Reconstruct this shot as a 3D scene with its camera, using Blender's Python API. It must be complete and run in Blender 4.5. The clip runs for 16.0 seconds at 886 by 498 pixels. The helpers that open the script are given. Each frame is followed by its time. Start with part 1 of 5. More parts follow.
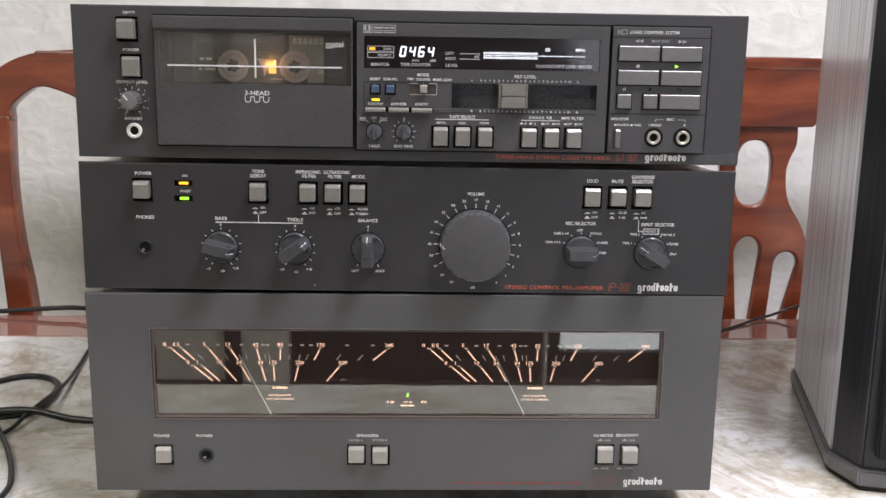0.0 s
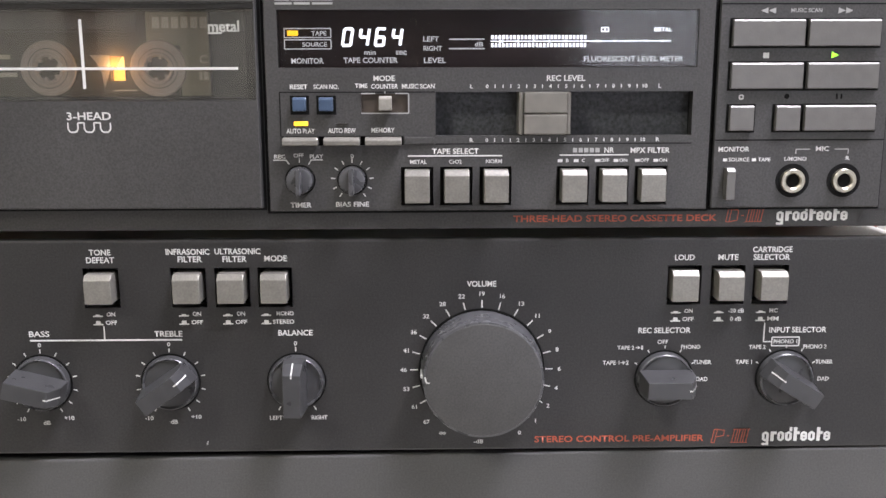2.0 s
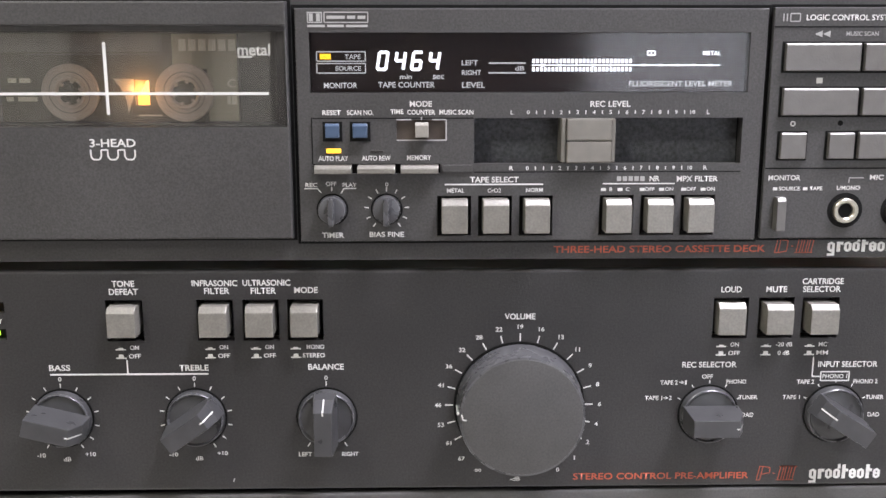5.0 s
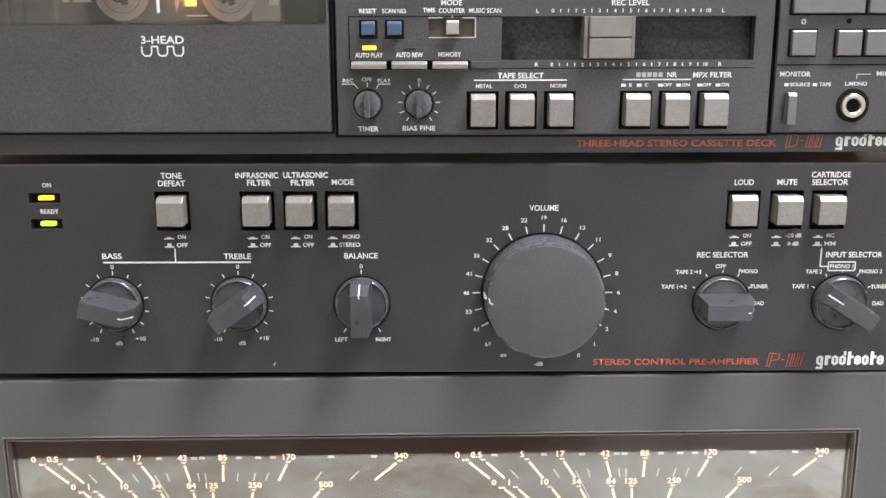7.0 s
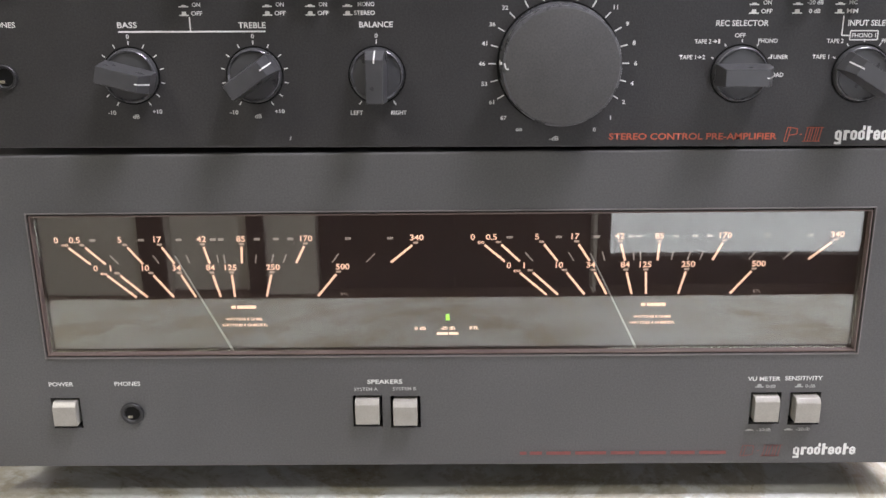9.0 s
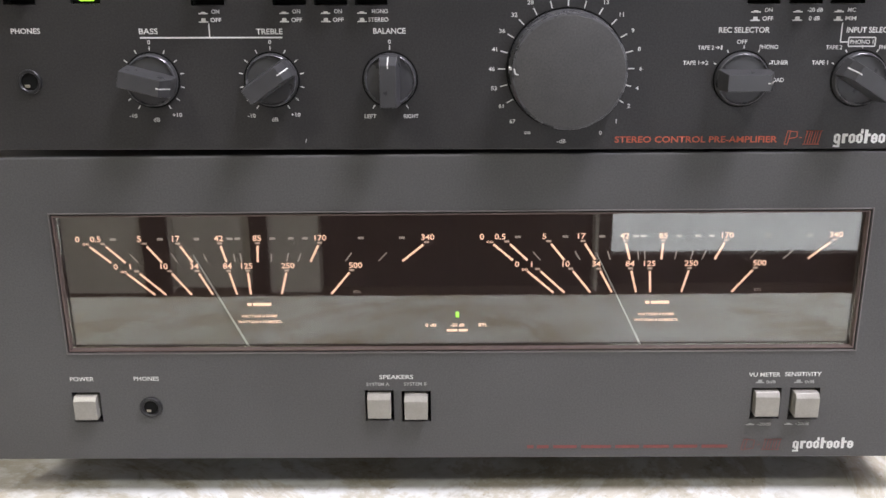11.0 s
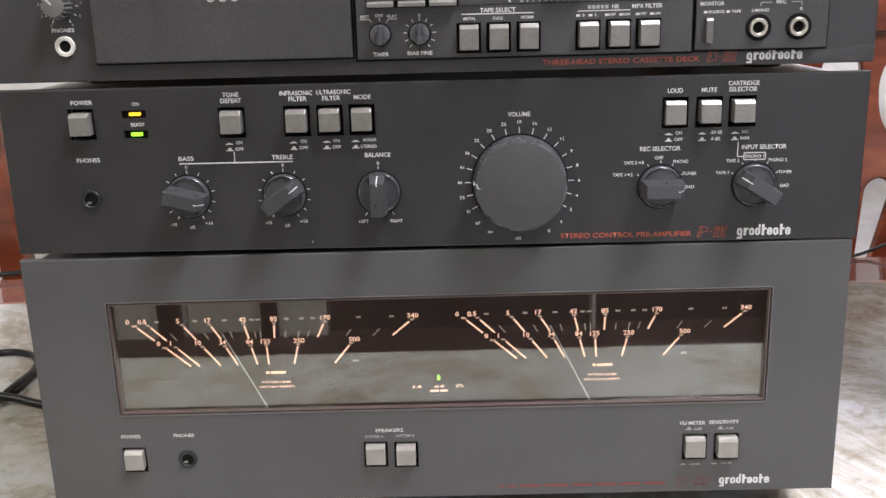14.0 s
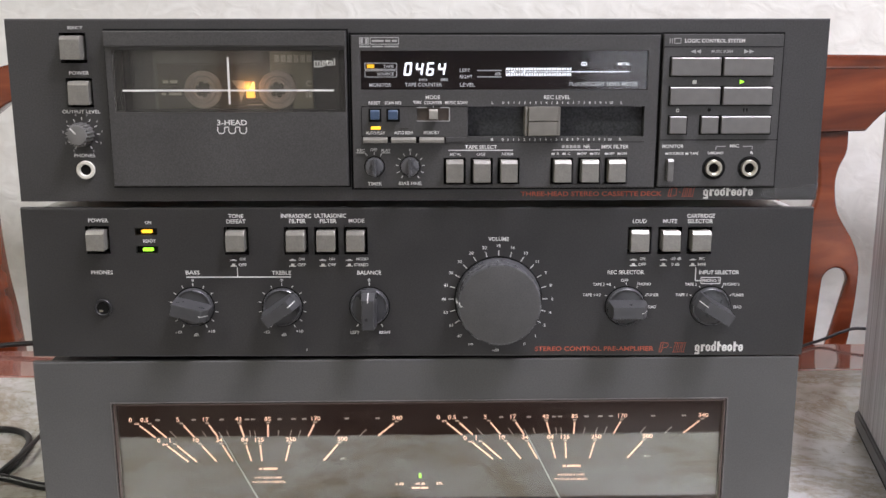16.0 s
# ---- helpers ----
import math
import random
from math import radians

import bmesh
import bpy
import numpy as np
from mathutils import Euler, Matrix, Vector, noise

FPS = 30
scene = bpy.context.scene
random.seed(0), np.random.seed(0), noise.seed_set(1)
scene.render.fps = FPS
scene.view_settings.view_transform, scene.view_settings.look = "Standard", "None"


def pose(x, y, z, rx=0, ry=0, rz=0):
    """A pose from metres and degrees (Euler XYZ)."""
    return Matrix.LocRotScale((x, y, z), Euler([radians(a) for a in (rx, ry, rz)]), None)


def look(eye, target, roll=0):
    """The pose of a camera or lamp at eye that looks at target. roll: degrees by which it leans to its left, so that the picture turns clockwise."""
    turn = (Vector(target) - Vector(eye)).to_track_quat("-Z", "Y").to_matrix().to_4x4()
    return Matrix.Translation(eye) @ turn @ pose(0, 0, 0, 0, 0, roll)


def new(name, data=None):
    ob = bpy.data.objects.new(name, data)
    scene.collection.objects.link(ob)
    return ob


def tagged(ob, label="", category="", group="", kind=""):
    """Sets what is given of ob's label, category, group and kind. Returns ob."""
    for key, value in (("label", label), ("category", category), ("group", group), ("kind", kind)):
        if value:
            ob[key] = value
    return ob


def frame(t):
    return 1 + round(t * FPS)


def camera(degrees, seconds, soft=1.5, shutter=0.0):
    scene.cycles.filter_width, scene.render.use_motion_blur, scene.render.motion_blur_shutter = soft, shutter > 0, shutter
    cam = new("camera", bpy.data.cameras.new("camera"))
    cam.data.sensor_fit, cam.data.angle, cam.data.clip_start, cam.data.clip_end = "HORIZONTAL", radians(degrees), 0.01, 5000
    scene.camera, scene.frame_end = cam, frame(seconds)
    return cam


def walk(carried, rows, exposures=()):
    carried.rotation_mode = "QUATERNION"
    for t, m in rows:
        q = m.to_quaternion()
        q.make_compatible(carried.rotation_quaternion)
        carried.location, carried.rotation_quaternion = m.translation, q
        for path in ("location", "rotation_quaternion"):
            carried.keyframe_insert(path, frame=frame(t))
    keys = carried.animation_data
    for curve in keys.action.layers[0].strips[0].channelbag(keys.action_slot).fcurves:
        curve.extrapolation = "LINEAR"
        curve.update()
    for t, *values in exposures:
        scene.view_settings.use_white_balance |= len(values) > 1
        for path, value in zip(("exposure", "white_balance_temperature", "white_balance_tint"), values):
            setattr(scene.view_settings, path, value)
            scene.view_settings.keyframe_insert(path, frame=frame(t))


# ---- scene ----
cam = camera(50.8, 16.0)
PATH = [
    (0, (0.008, -0.621, 1.067), (0.06, 1.339, 0.671), 0.7),
    (0.5, (0.005, -0.596, 1.069), (0.059, 1.361, 0.662), 0.1),
    (1, (0.012, -0.524, 1.073), (0.067, 1.432, 0.66), 0.1),
    (1.5, (0.017, -0.437, 1.077), (0.066, 1.516, 0.648), -0.1),
    (2, (0.024, -0.35, 1.063), (0.065, 1.611, 0.672), -0.4),
    (2.5, (0.018, -0.326, 1.068), (0.054, 1.634, 0.672), -0.4),
    (3, (0.016, -0.325, 1.075), (0.06, 1.632, 0.665), -0.4),
    (3.5, (0.017, -0.325, 1.073), (0.06, 1.633, 0.668), -0.3),
    (4, (0.015, -0.327, 1.074), (0.056, 1.631, 0.671), -0.3),
    (6.5, (0.005, -0.351, 1.064), (0.045, 1.608, 0.666), -0.3),
    (7, (0.003, -0.361, 1.045), (0.021, 1.589, 0.603), -0.4),
    (7.5, (0.004, -0.37, 1.02), (-0.005, 1.564, 0.51), -0.6),
    (8, (0.008, -0.372, 0.994), (-0.013, 1.547, 0.429), -0.8),
    (8.5, (0.006, -0.375, 0.984), (-0.017, 1.537, 0.399), -0.7),
    (11, (0.0, -0.389, 0.988), (-0.026, 1.521, 0.397), -0.6),
    (11.5, (-0.003, -0.398, 0.996), (-0.017, 1.512, 0.404), -0.4),
    (12, (-0.006, -0.411, 1.0), (-0.018, 1.497, 0.4), -0.4),
    (12.5, (-0.003, -0.427, 1.009), (-0.031, 1.481, 0.412), -0.5),
    (13, (0.0, -0.446, 1.017), (-0.048, 1.466, 0.431), -1.0),
    (13.5, (0.008, -0.461, 1.031), (-0.045, 1.463, 0.489), -1.8),
    (14, (0.015, -0.473, 1.037), (-0.023, 1.459, 0.518), -1.8),
    (14.5, (0.016, -0.49, 1.046), (0.001, 1.447, 0.548), -1.4),
    (15, (0.016, -0.501, 1.058), (0.02, 1.444, 0.592), -0.9),
    (15.5, (0.012, -0.509, 1.07), (0.028, 1.446, 0.649), -0.3),
    (16, (0.01, -0.509, 1.081), (0.03, 1.449, 0.669), -0.3),
]
EXPOSURES = [(0, 0.11), (1, 0.17), (1.5, 0.27), (2, 0.45), (2.5, 0.6), (4, 0.6), (6.5, 0.6), (7, 0.75), (7.5, 0.86), (8, 0.45), (8.5, 0.29), (11, 0.13), (12.5, 0.11), (13, 0.17), (14, 0.2), (15, 0.28), (15.5, 0.33), (16, 0.17)]
walk(cam, [(t, look(eye, target, roll)) for t, eye, target, roll in PATH], EXPOSURES)

# ---- light ----
world = bpy.data.worlds.new("world")
scene.world = world
world.use_nodes = True
sky = world.node_tree.nodes.new("ShaderNodeTexSky")
sky.sky_type, sky.sun_disc, sky.sun_elevation, sky.sun_rotation = "NISHITA", False, radians(35), radians(200)
world.node_tree.links.new(sky.outputs[0], world.node_tree.nodes["Background"].inputs[0])
world.node_tree.nodes["Background"].inputs[1].default_value = 0.10


def area(name, eye, target, power, sx, sy, colour, shape="RECTANGLE"):
    data = bpy.data.lights.new(name, "AREA")
    data.energy, data.size, data.size_y, data.color, data.shape = power, sx, sy, colour, shape
    ob = new(name, data)
    ob.matrix_world = look(eye, target)
    return ob


LAMPS = ((-1.1, -1.20), (0.66, -0.44))
area("ceiling_lamp_light", (*LAMPS[0], 2.50), (*LAMPS[0], 0), 21, 0.36, 0.36, (1.0, 0.975, 0.88), "DISK")
area("second_lamp_light", (*LAMPS[1], 2.50), (*LAMPS[1], 0), 53, 0.60, 0.60, (1.0, 0.975, 1.11), "DISK")

# ---- materials ----


def material(name, base, rough=0.5, metal=0.0, vary=0.0, scale=60.0, bump=0.0, bscale=400.0, coat=0.0, emit=None, power=0.0, spec=0.5, grain=0.0):
    m = bpy.data.materials.new(name)
    m.use_nodes = True
    nt = m.node_tree
    b = nt.nodes["Principled BSDF"]
    b.inputs["Base Color"].default_value = (*base, 1)
    b.inputs["Roughness"].default_value, b.inputs["Metallic"].default_value = rough, metal
    b.inputs["Coat Weight"].default_value = coat
    b.inputs["Specular IOR Level"].default_value = spec
    if emit:
        b.inputs["Emission Color"].default_value = (*emit, 1)
        b.inputs["Emission Strength"].default_value = power
    if vary or bump:
        tc = nt.nodes.new("ShaderNodeTexCoord")
    if vary:
        n = nt.nodes.new("ShaderNodeTexNoise")
        n.inputs["Scale"].default_value, n.inputs["Detail"].default_value = scale, 6
        nt.links.new(tc.outputs["Object"], n.inputs["Vector"])
        r = nt.nodes.new("ShaderNodeMapRange")
        r.inputs["To Min"].default_value, r.inputs["To Max"].default_value = 1 - vary, 1 + vary
        r.inputs["From Min"].default_value, r.inputs["From Max"].default_value = 0.3, 0.7
        nt.links.new(n.outputs["Fac"], r.inputs["Value"])
        h = nt.nodes.new("ShaderNodeVectorMath")
        h.operation = "SCALE"
        h.inputs[0].default_value = base
        if grain:
            g, gr, gm = (nt.nodes.new("ShaderNode" + q) for q in ("TexNoise", "MapRange", "Math"))
            g.inputs["Scale"].default_value, g.inputs["Detail"].default_value = 1300, 2
            nt.links.new(tc.outputs["Object"], g.inputs["Vector"])
            gr.inputs["From Min"].default_value, gr.inputs["From Max"].default_value = 0.3, 0.7
            gr.inputs["To Min"].default_value, gr.inputs["To Max"].default_value = 1 - grain, 1 + grain
            nt.links.new(g.outputs["Fac"], gr.inputs["Value"])
            gm.operation = "MULTIPLY"
            nt.links.new(r.outputs[0], gm.inputs[0])
            nt.links.new(gr.outputs[0], gm.inputs[1])
            nt.links.new(gm.outputs[0], h.inputs["Scale"])
        else:
            nt.links.new(r.outputs[0], h.inputs["Scale"])
        nt.links.new(h.outputs[0], b.inputs["Base Color"])
        r2 = nt.nodes.new("ShaderNodeMapRange")
        r2.inputs["To Min"].default_value, r2.inputs["To Max"].default_value = max(rough - 0.08, 0.02), min(rough + 0.08, 1)
        nt.links.new(n.outputs["Fac"], r2.inputs["Value"])
        nt.links.new(r2.outputs[0], b.inputs["Roughness"])
    if bump:
        n2 = nt.nodes.new("ShaderNodeTexNoise")
        n2.inputs["Scale"].default_value, n2.inputs["Detail"].default_value = bscale, 3
        nt.links.new(tc.outputs["Object"], n2.inputs["Vector"])
        bp = nt.nodes.new("ShaderNodeBump")
        bp.inputs["Strength"].default_value, bp.inputs["Distance"].default_value = bump, 0.0004
        nt.links.new(n2.outputs["Fac"], bp.inputs["Height"])
        nt.links.new(bp.outputs[0], b.inputs["Normal"])
    return m


def pane_material(name, tint, gloss, rough=0.02, sheen=(1.0, 0.985, 0.96), haze=0.0):
    m = bpy.data.materials.new(name)
    m.use_nodes = True
    nt = m.node_tree
    nt.nodes.remove(nt.nodes["Principled BSDF"])
    out = nt.nodes["Material Output"]
    t, g, mix, f, k = (nt.nodes.new("ShaderNode" + s) for s in ("BsdfTransparent", "BsdfGlossy", "MixShader", "Fresnel", "Math"))
    t.inputs[0].default_value = (*tint, 1)
    g.inputs["Roughness"].default_value = rough
    g.inputs["Color"].default_value = (*sheen, 1)
    f.inputs["IOR"].default_value = 1.5
    k.operation = "MULTIPLY"
    k.inputs[1].default_value = gloss
    nt.links.new(f.outputs[0], k.inputs[0])
    nt.links.new(k.outputs[0], mix.inputs[0])
    clear = t.outputs[0]
    if haze:
        d, cloudy = nt.nodes.new("ShaderNodeBsdfDiffuse"), nt.nodes.new("ShaderNodeMixShader")
        d.inputs["Color"].default_value = (0.62, 0.61, 0.58, 1)
        cloudy.inputs[0].default_value = haze
        nt.links.new(clear, cloudy.inputs[1])
        nt.links.new(d.outputs[0], cloudy.inputs[2])
        clear = cloudy.outputs[0]
    nt.links.new(clear, mix.inputs[1])
    nt.links.new(g.outputs[0], mix.inputs[2])
    nt.links.new(mix.outputs[0], out.inputs["Surface"])
    return m


def ramp_material(name, stops, scale, rough, stretch=(1, 1, 1), distort=0.0, detail=8, bump=0.0, coat=0.0, dist=0.002, rugged=0.5):
    m = bpy.data.materials.new(name)
    m.use_nodes = True
    nt = m.node_tree
    b = nt.nodes["Principled BSDF"]
    tc, mp, n, r = (nt.nodes.new("ShaderNode" + s) for s in ("TexCoord", "Mapping", "TexNoise", "ValToRGB"))
    mp.inputs["Scale"].default_value = stretch
    n.inputs["Scale"].default_value, n.inputs["Detail"].default_value, n.inputs["Distortion"].default_value = scale, detail, distort
    n.inputs["Roughness"].default_value = rugged
    nt.links.new(tc.outputs["Object"], mp.inputs[0])
    nt.links.new(mp.outputs[0], n.inputs["Vector"])
    nt.links.new(n.outputs["Fac"], r.inputs[0])
    while len(r.color_ramp.elements) < len(stops):
        r.color_ramp.elements.new(0.5)
    for e, (p, c) in zip(r.color_ramp.elements, stops):
        e.position, e.color = p, (*c, 1)
    nt.links.new(r.outputs[0], b.inputs["Base Color"])
    b.inputs["Roughness"].default_value, b.inputs["Coat Weight"].default_value = rough, coat
    b.inputs["Coat Roughness"].default_value = 0.12
    if bump:
        bp = nt.nodes.new("ShaderNodeBump")
        bp.inputs["Strength"].default_value, bp.inputs["Distance"].default_value = bump, dist
        nt.links.new(n.outputs["Fac"], bp.inputs["Height"])
        nt.links.new(bp.outputs[0], b.inputs["Normal"])
    return m


def marble_material(name):
    """Polished stone: cloudy grey-white fields, beige drifts, thin brown veins and fine specks."""
    m = bpy.data.materials.new(name)
    m.use_nodes = True
    nt = m.node_tree
    b = nt.nodes["Principled BSDF"]
    tc = nt.nodes.new("ShaderNodeTexCoord")

    def noise(scale, detail, rugged, distort, stops):
        n, r = nt.nodes.new("ShaderNodeTexNoise"), nt.nodes.new("ShaderNodeValToRGB")
        n.inputs["Scale"].default_value, n.inputs["Detail"].default_value = scale, detail
        n.inputs["Roughness"].default_value, n.inputs["Distortion"].default_value = rugged, distort
        nt.links.new(tc.outputs["Object"], n.inputs["Vector"])
        while len(r.color_ramp.elements) < len(stops):
            r.color_ramp.elements.new(0.5)
        for e, (p, c) in zip(r.color_ramp.elements, stops):
            e.position, e.color = p, (*c, 1)
        nt.links.new(n.outputs["Fac"], r.inputs[0])
        return r.outputs[0]

    cloud = noise(13.0, 9, 0.6, 0.4, [(0.30, (0.44, 0.42, 0.36)), (0.43, (0.56, 0.55, 0.50)), (0.53, (0.65, 0.65, 0.63)), (0.68, (0.73, 0.735, 0.73))])
    mottle = noise(55.0, 8, 0.68, 0.6, [(0.33, (0.72, 0.69, 0.62)), (0.45, (0.95, 0.945, 0.93)), (0.62, (1.05, 1.05, 1.05))])
    vein = noise(5.0, 12, 0.72, 0.9, [(0.462, (1, 1, 1)), (0.492, (0.80, 0.75, 0.66)), (0.508, (0.78, 0.73, 0.64)), (0.538, (1, 1, 1))])
    speck = noise(260.0, 3, 0.6, 0.0, [(0.27, (0.62, 0.56, 0.47)), (0.34, (1, 1, 1))])
    col = cloud
    for layer in (mottle, vein, speck):
        x = nt.nodes.new("ShaderNodeVectorMath")
        x.operation = "MULTIPLY"
        nt.links.new(col, x.inputs[0])
        nt.links.new(layer, x.inputs[1])
        col = x.outputs[0]
    nt.links.new(col, b.inputs["Base Color"])
    b.inputs["Roughness"].default_value = 0.17
    return m


PANEL = material("charcoal_panel_paint", (0.039, 0.0378, 0.0374), 0.45, 0.0, 0.12, 25, 0.25, 1400, grain=0.26)
PREPAINT = material("black_panel_paint", (0.0240, 0.0231, 0.0228), 0.44, 0.0, 0.14, 25, 0.25, 1400, grain=0.28)
PANEL2 = material("charcoal_door_paint", (0.050, 0.0485, 0.0475), 0.42, 0.0, 0.12, 25, 0.2, 1400, grain=0.24)
AMPGREY = material("grey_panel_paint", (0.072, 0.0710, 0.0703), 0.44, 0.0, 0.10, 14, 0.10, 1400, grain=0.16)
CASE = material("black_case_paint", (0.02, 0.02, 0.02), 0.55, 0.0, 0.15, 30, 0.3, 900)
SILVERTOP = material("pale_metal_lid", (0.55, 0.53, 0.5), 0.45, 0.2, 0.1, 40)
BUTTONB = material("beige_grey_button", (0.28, 0.267, 0.237), 0.34, 0.1, 0.08, 200, 0.1, 1500, grain=0.06)
KNOBPALE = material("pale_grey_knob_plastic", (0.16, 0.157, 0.15), 0.32, 0.2, 0.1, 150)
KNOBG = material("grey_knob_plastic", (0.085, 0.085, 0.089), 0.28, 0.2, 0.1, 150)
BUTTON = material("satin_grey_button", (0.195, 0.186, 0.165), 0.32, 0.2, 0.08, 200, 0.10, 1500, grain=0.12)
BUTTON2 = material("dark_grey_button", (0.130, 0.124, 0.117), 0.34, 0.2, 0.08, 200, 0.15, 1500)
BLUEBTN = material("slate_blue_button", (0.055, 0.085, 0.14), 0.35, 0.1, 0.1, 200)
KNOB = material("black_knob_plastic", (0.05, 0.05, 0.052), 0.3, 0.0, 0.12, 150, 0.1, 1200)
KNOBFACE = material("knob_face_paint", (0.058, 0.057, 0.056), 0.5, 0.0, 0.08, 120, 0.12, 1500, grain=0.18)
JACKB = material("glossy_black_socket", (0.012, 0.012, 0.013), 0.42, vary=0.1)
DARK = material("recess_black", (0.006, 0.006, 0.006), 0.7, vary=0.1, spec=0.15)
PRINT = material("white_print", (0.66, 0.66, 0.64), 0.6, vary=0.06, scale=300)
DIMPRINT = material("grey_print", (0.36, 0.36, 0.35), 0.6, vary=0.06, scale=300)
FAINT = material("faint_grey_print", (0.42, 0.42, 0.38), 0.6, vary=0.06, scale=300)
REDPRINT = material("red_print", (0.40, 0.088, 0.045), 0.55, vary=0.08, scale=300)
DIMRED = material("worn_red_print", (0.19, 0.05, 0.045), 0.55, vary=0.1, scale=300)
CHROME = material("nickel_ring", (0.42, 0.39, 0.32), 0.35, 0.9, 0.08, 200)
WHITERING = material("ivory_ring", (0.62, 0.6, 0.54), 0.4, vary=0.08, scale=200)
DIAL = material("display_black", (0.042, 0.025, 0.023), 0.6, vary=0.15, scale=20)
METERCARD = material("backlit_dial_card", (0.042, 0.025, 0.023), 0.6, vary=0.15, scale=20, emit=(1.0, 0.52, 0.48), power=0.011)
LITMARK = material("backlit_scale_mark", (0.6, 0.45, 0.36), 0.6, emit=(1.0, 0.60, 0.43), power=1.35)
LITSMALL = material("backlit_faint_mark", (0.4, 0.33, 0.29), 0.6, emit=(1.0, 0.68, 0.52), power=0.5)
LITDIM = material("backlit_small_mark", (0.4, 0.38, 0.36), 0.6, emit=(1.0, 0.8, 0.7), power=0.32)
# needle brightened by a weak glow in its material, in place of light on it
NEEDLE = material("needle_white_glowing", (0.5, 0.5, 0.48), 0.5, emit=(1, 0.95, 0.9), power=0.14)
VFD = material("fluorescent_segment", (0.6, 0.6, 0.6), 0.5, emit=(0.93, 0.96, 1.0), power=1.7)
# display lettering also brightened by glow in the material
VFDTEXT = material("glowing_display_print", (0.62, 0.62, 0.62), 0.6, emit=(1, 1, 1), power=0.35)
LEDY = material("led_amber", (0.5, 0.35, 0.05), 0.4, emit=(1.0, 0.52, 0.02), power=1.4)
LEDG = material("led_green", (0.2, 0.5, 0.05), 0.4, emit=(0.40, 1.0, 0.04), power=1.2)
LEDOFF = material("led_unlit", (0.03, 0.028, 0.025), 0.4, vary=0.1)
LAMPGLOW = material("cassette_lamp_glow", (0.8, 0.5, 0.2), 0.5, emit=(1.0, 0.42, 0.07), power=1.35)
HOTGLOW = material("lamp_hot_spot", (0.8, 0.6, 0.3), 0.5, emit=(1.0, 0.60, 0.16), power=2.0)
SPRING = material("pressure_spring_metal", (0.42, 0.39, 0.34), 0.45, 0.3, 0.12, 200)
AMBERPL = material("amber_guide_plastic", (0.42, 0.20, 0.07), 0.4, 0.0, 0.15, 200)
LABELPRINT = material("pale_label_print", (0.62, 0.58, 0.48), 0.6, vary=0.08, scale=300)
FOIL = material("slider_track_felt", (0.055, 0.058, 0.065), 0.6, 0.0, 0.5, 900, 0.8, 2500)
SLIDERM = material("slider_knob_metal", (0.20, 0.188, 0.165), 0.4, 0.4, 0.08, 200)
SLOTM = material("brown_slot", (0.06, 0.045, 0.035), 0.5, vary=0.2, scale=200)
BEZEL = material("bezel_edge", (0.17, 0.155, 0.15), 0.35, 0.4, 0.08, 100)
BEZELWARM = material("warm_bezel_edge", (0.135, 0.10, 0.09), 0.35, 0.4, 0.08, 100)
METERGLASS = pane_material("meter_glass", (0.93, 0.93, 0.92), 2.7, sheen=(0.975, 0.985, 0.90))
SMOKED = pane_material("smoked_window", (0.90, 0.89, 0.87), 0.8, haze=0.036)
TAPEFILM = pane_material("clear_tape_film", (0.93, 0.93, 0.93), 0.3, 0.2, haze=0.004)
DISPGLASS = pane_material("display_glass", (0.9, 0.9, 0.92), 0.85, 0.08)
SHELL = material("cassette_shell", (0.105, 0.098, 0.075), 0.35, 0.0, 0.25, 90)
SHELLPALE = material("cassette_label_tint", (0.33, 0.315, 0.24), 0.5, 0.0, 0.1, 90)
SHELLDK = material("cassette_grey_band", (0.17, 0.162, 0.155), 0.4, vary=0.2, scale=90)
REELM = material("translucent_reel", (0.46, 0.405, 0.36), 0.4, 0.0, 0.12, 120)
WELLGREY = material("grey_well_plastic", (0.11, 0.108, 0.102), 0.5, vary=0.15, scale=60)
TAPEPACK = material("tape_pack", (0.03, 0.026, 0.022), 0.35, vary=0.15, scale=150)
MARBLE = marble_material("pale_marble")
WALLM = ramp_material("cream_trowelled_plaster", [(0.3, (0.68, 0.67, 0.615)), (0.7, (0.77, 0.765, 0.715))], 30.0, 0.75, (1, 1, 1.3), 0.7, 5, 0.55, dist=0.005, rugged=0.42)
# ceiling colour dulled to hold down the bounce light
CEILM = material("pale_ceiling_paint", (0.5, 0.49, 0.47), 0.8, vary=0.03, scale=3)
FLOORM = ramp_material("dark_wood_floor", [(0.3, (0.035, 0.02, 0.014)), (0.7, (0.075, 0.042, 0.028))], 3.0, 0.4, (1, 9, 1), 0.6, 6)
MAHOG = ramp_material("red_mahogany_lacquer", [(0.3, (0.085, 0.017, 0.007)), (0.55, (0.175, 0.038, 0.014)), (0.75, (0.27, 0.072, 0.026))], 7.0, 0.2, (1.0, 3, 5), 0.6, 8, coat=0.6)
# black ash, its colour lightened to carry the wall's sheen on the cabinet side
ASH = ramp_material("black_ash_with_sheen", [(0.34, (0.15, 0.15, 0.16)), (0.43, (0.37, 0.37, 0.395)), (0.62, (0.58, 0.58, 0.615))], 34.0, 0.30, (6, 6, 0.10), 0.5, 8, 0.25, 0.35, dist=0.001)
BORDER = material("polished_table_border", (0.30, 0.13, 0.10), 0.05, 0.0, 0.15, 30, coat=1.0, spec=1.0)
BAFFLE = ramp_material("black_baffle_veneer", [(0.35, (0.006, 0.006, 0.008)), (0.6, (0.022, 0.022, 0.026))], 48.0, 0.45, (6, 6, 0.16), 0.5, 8)
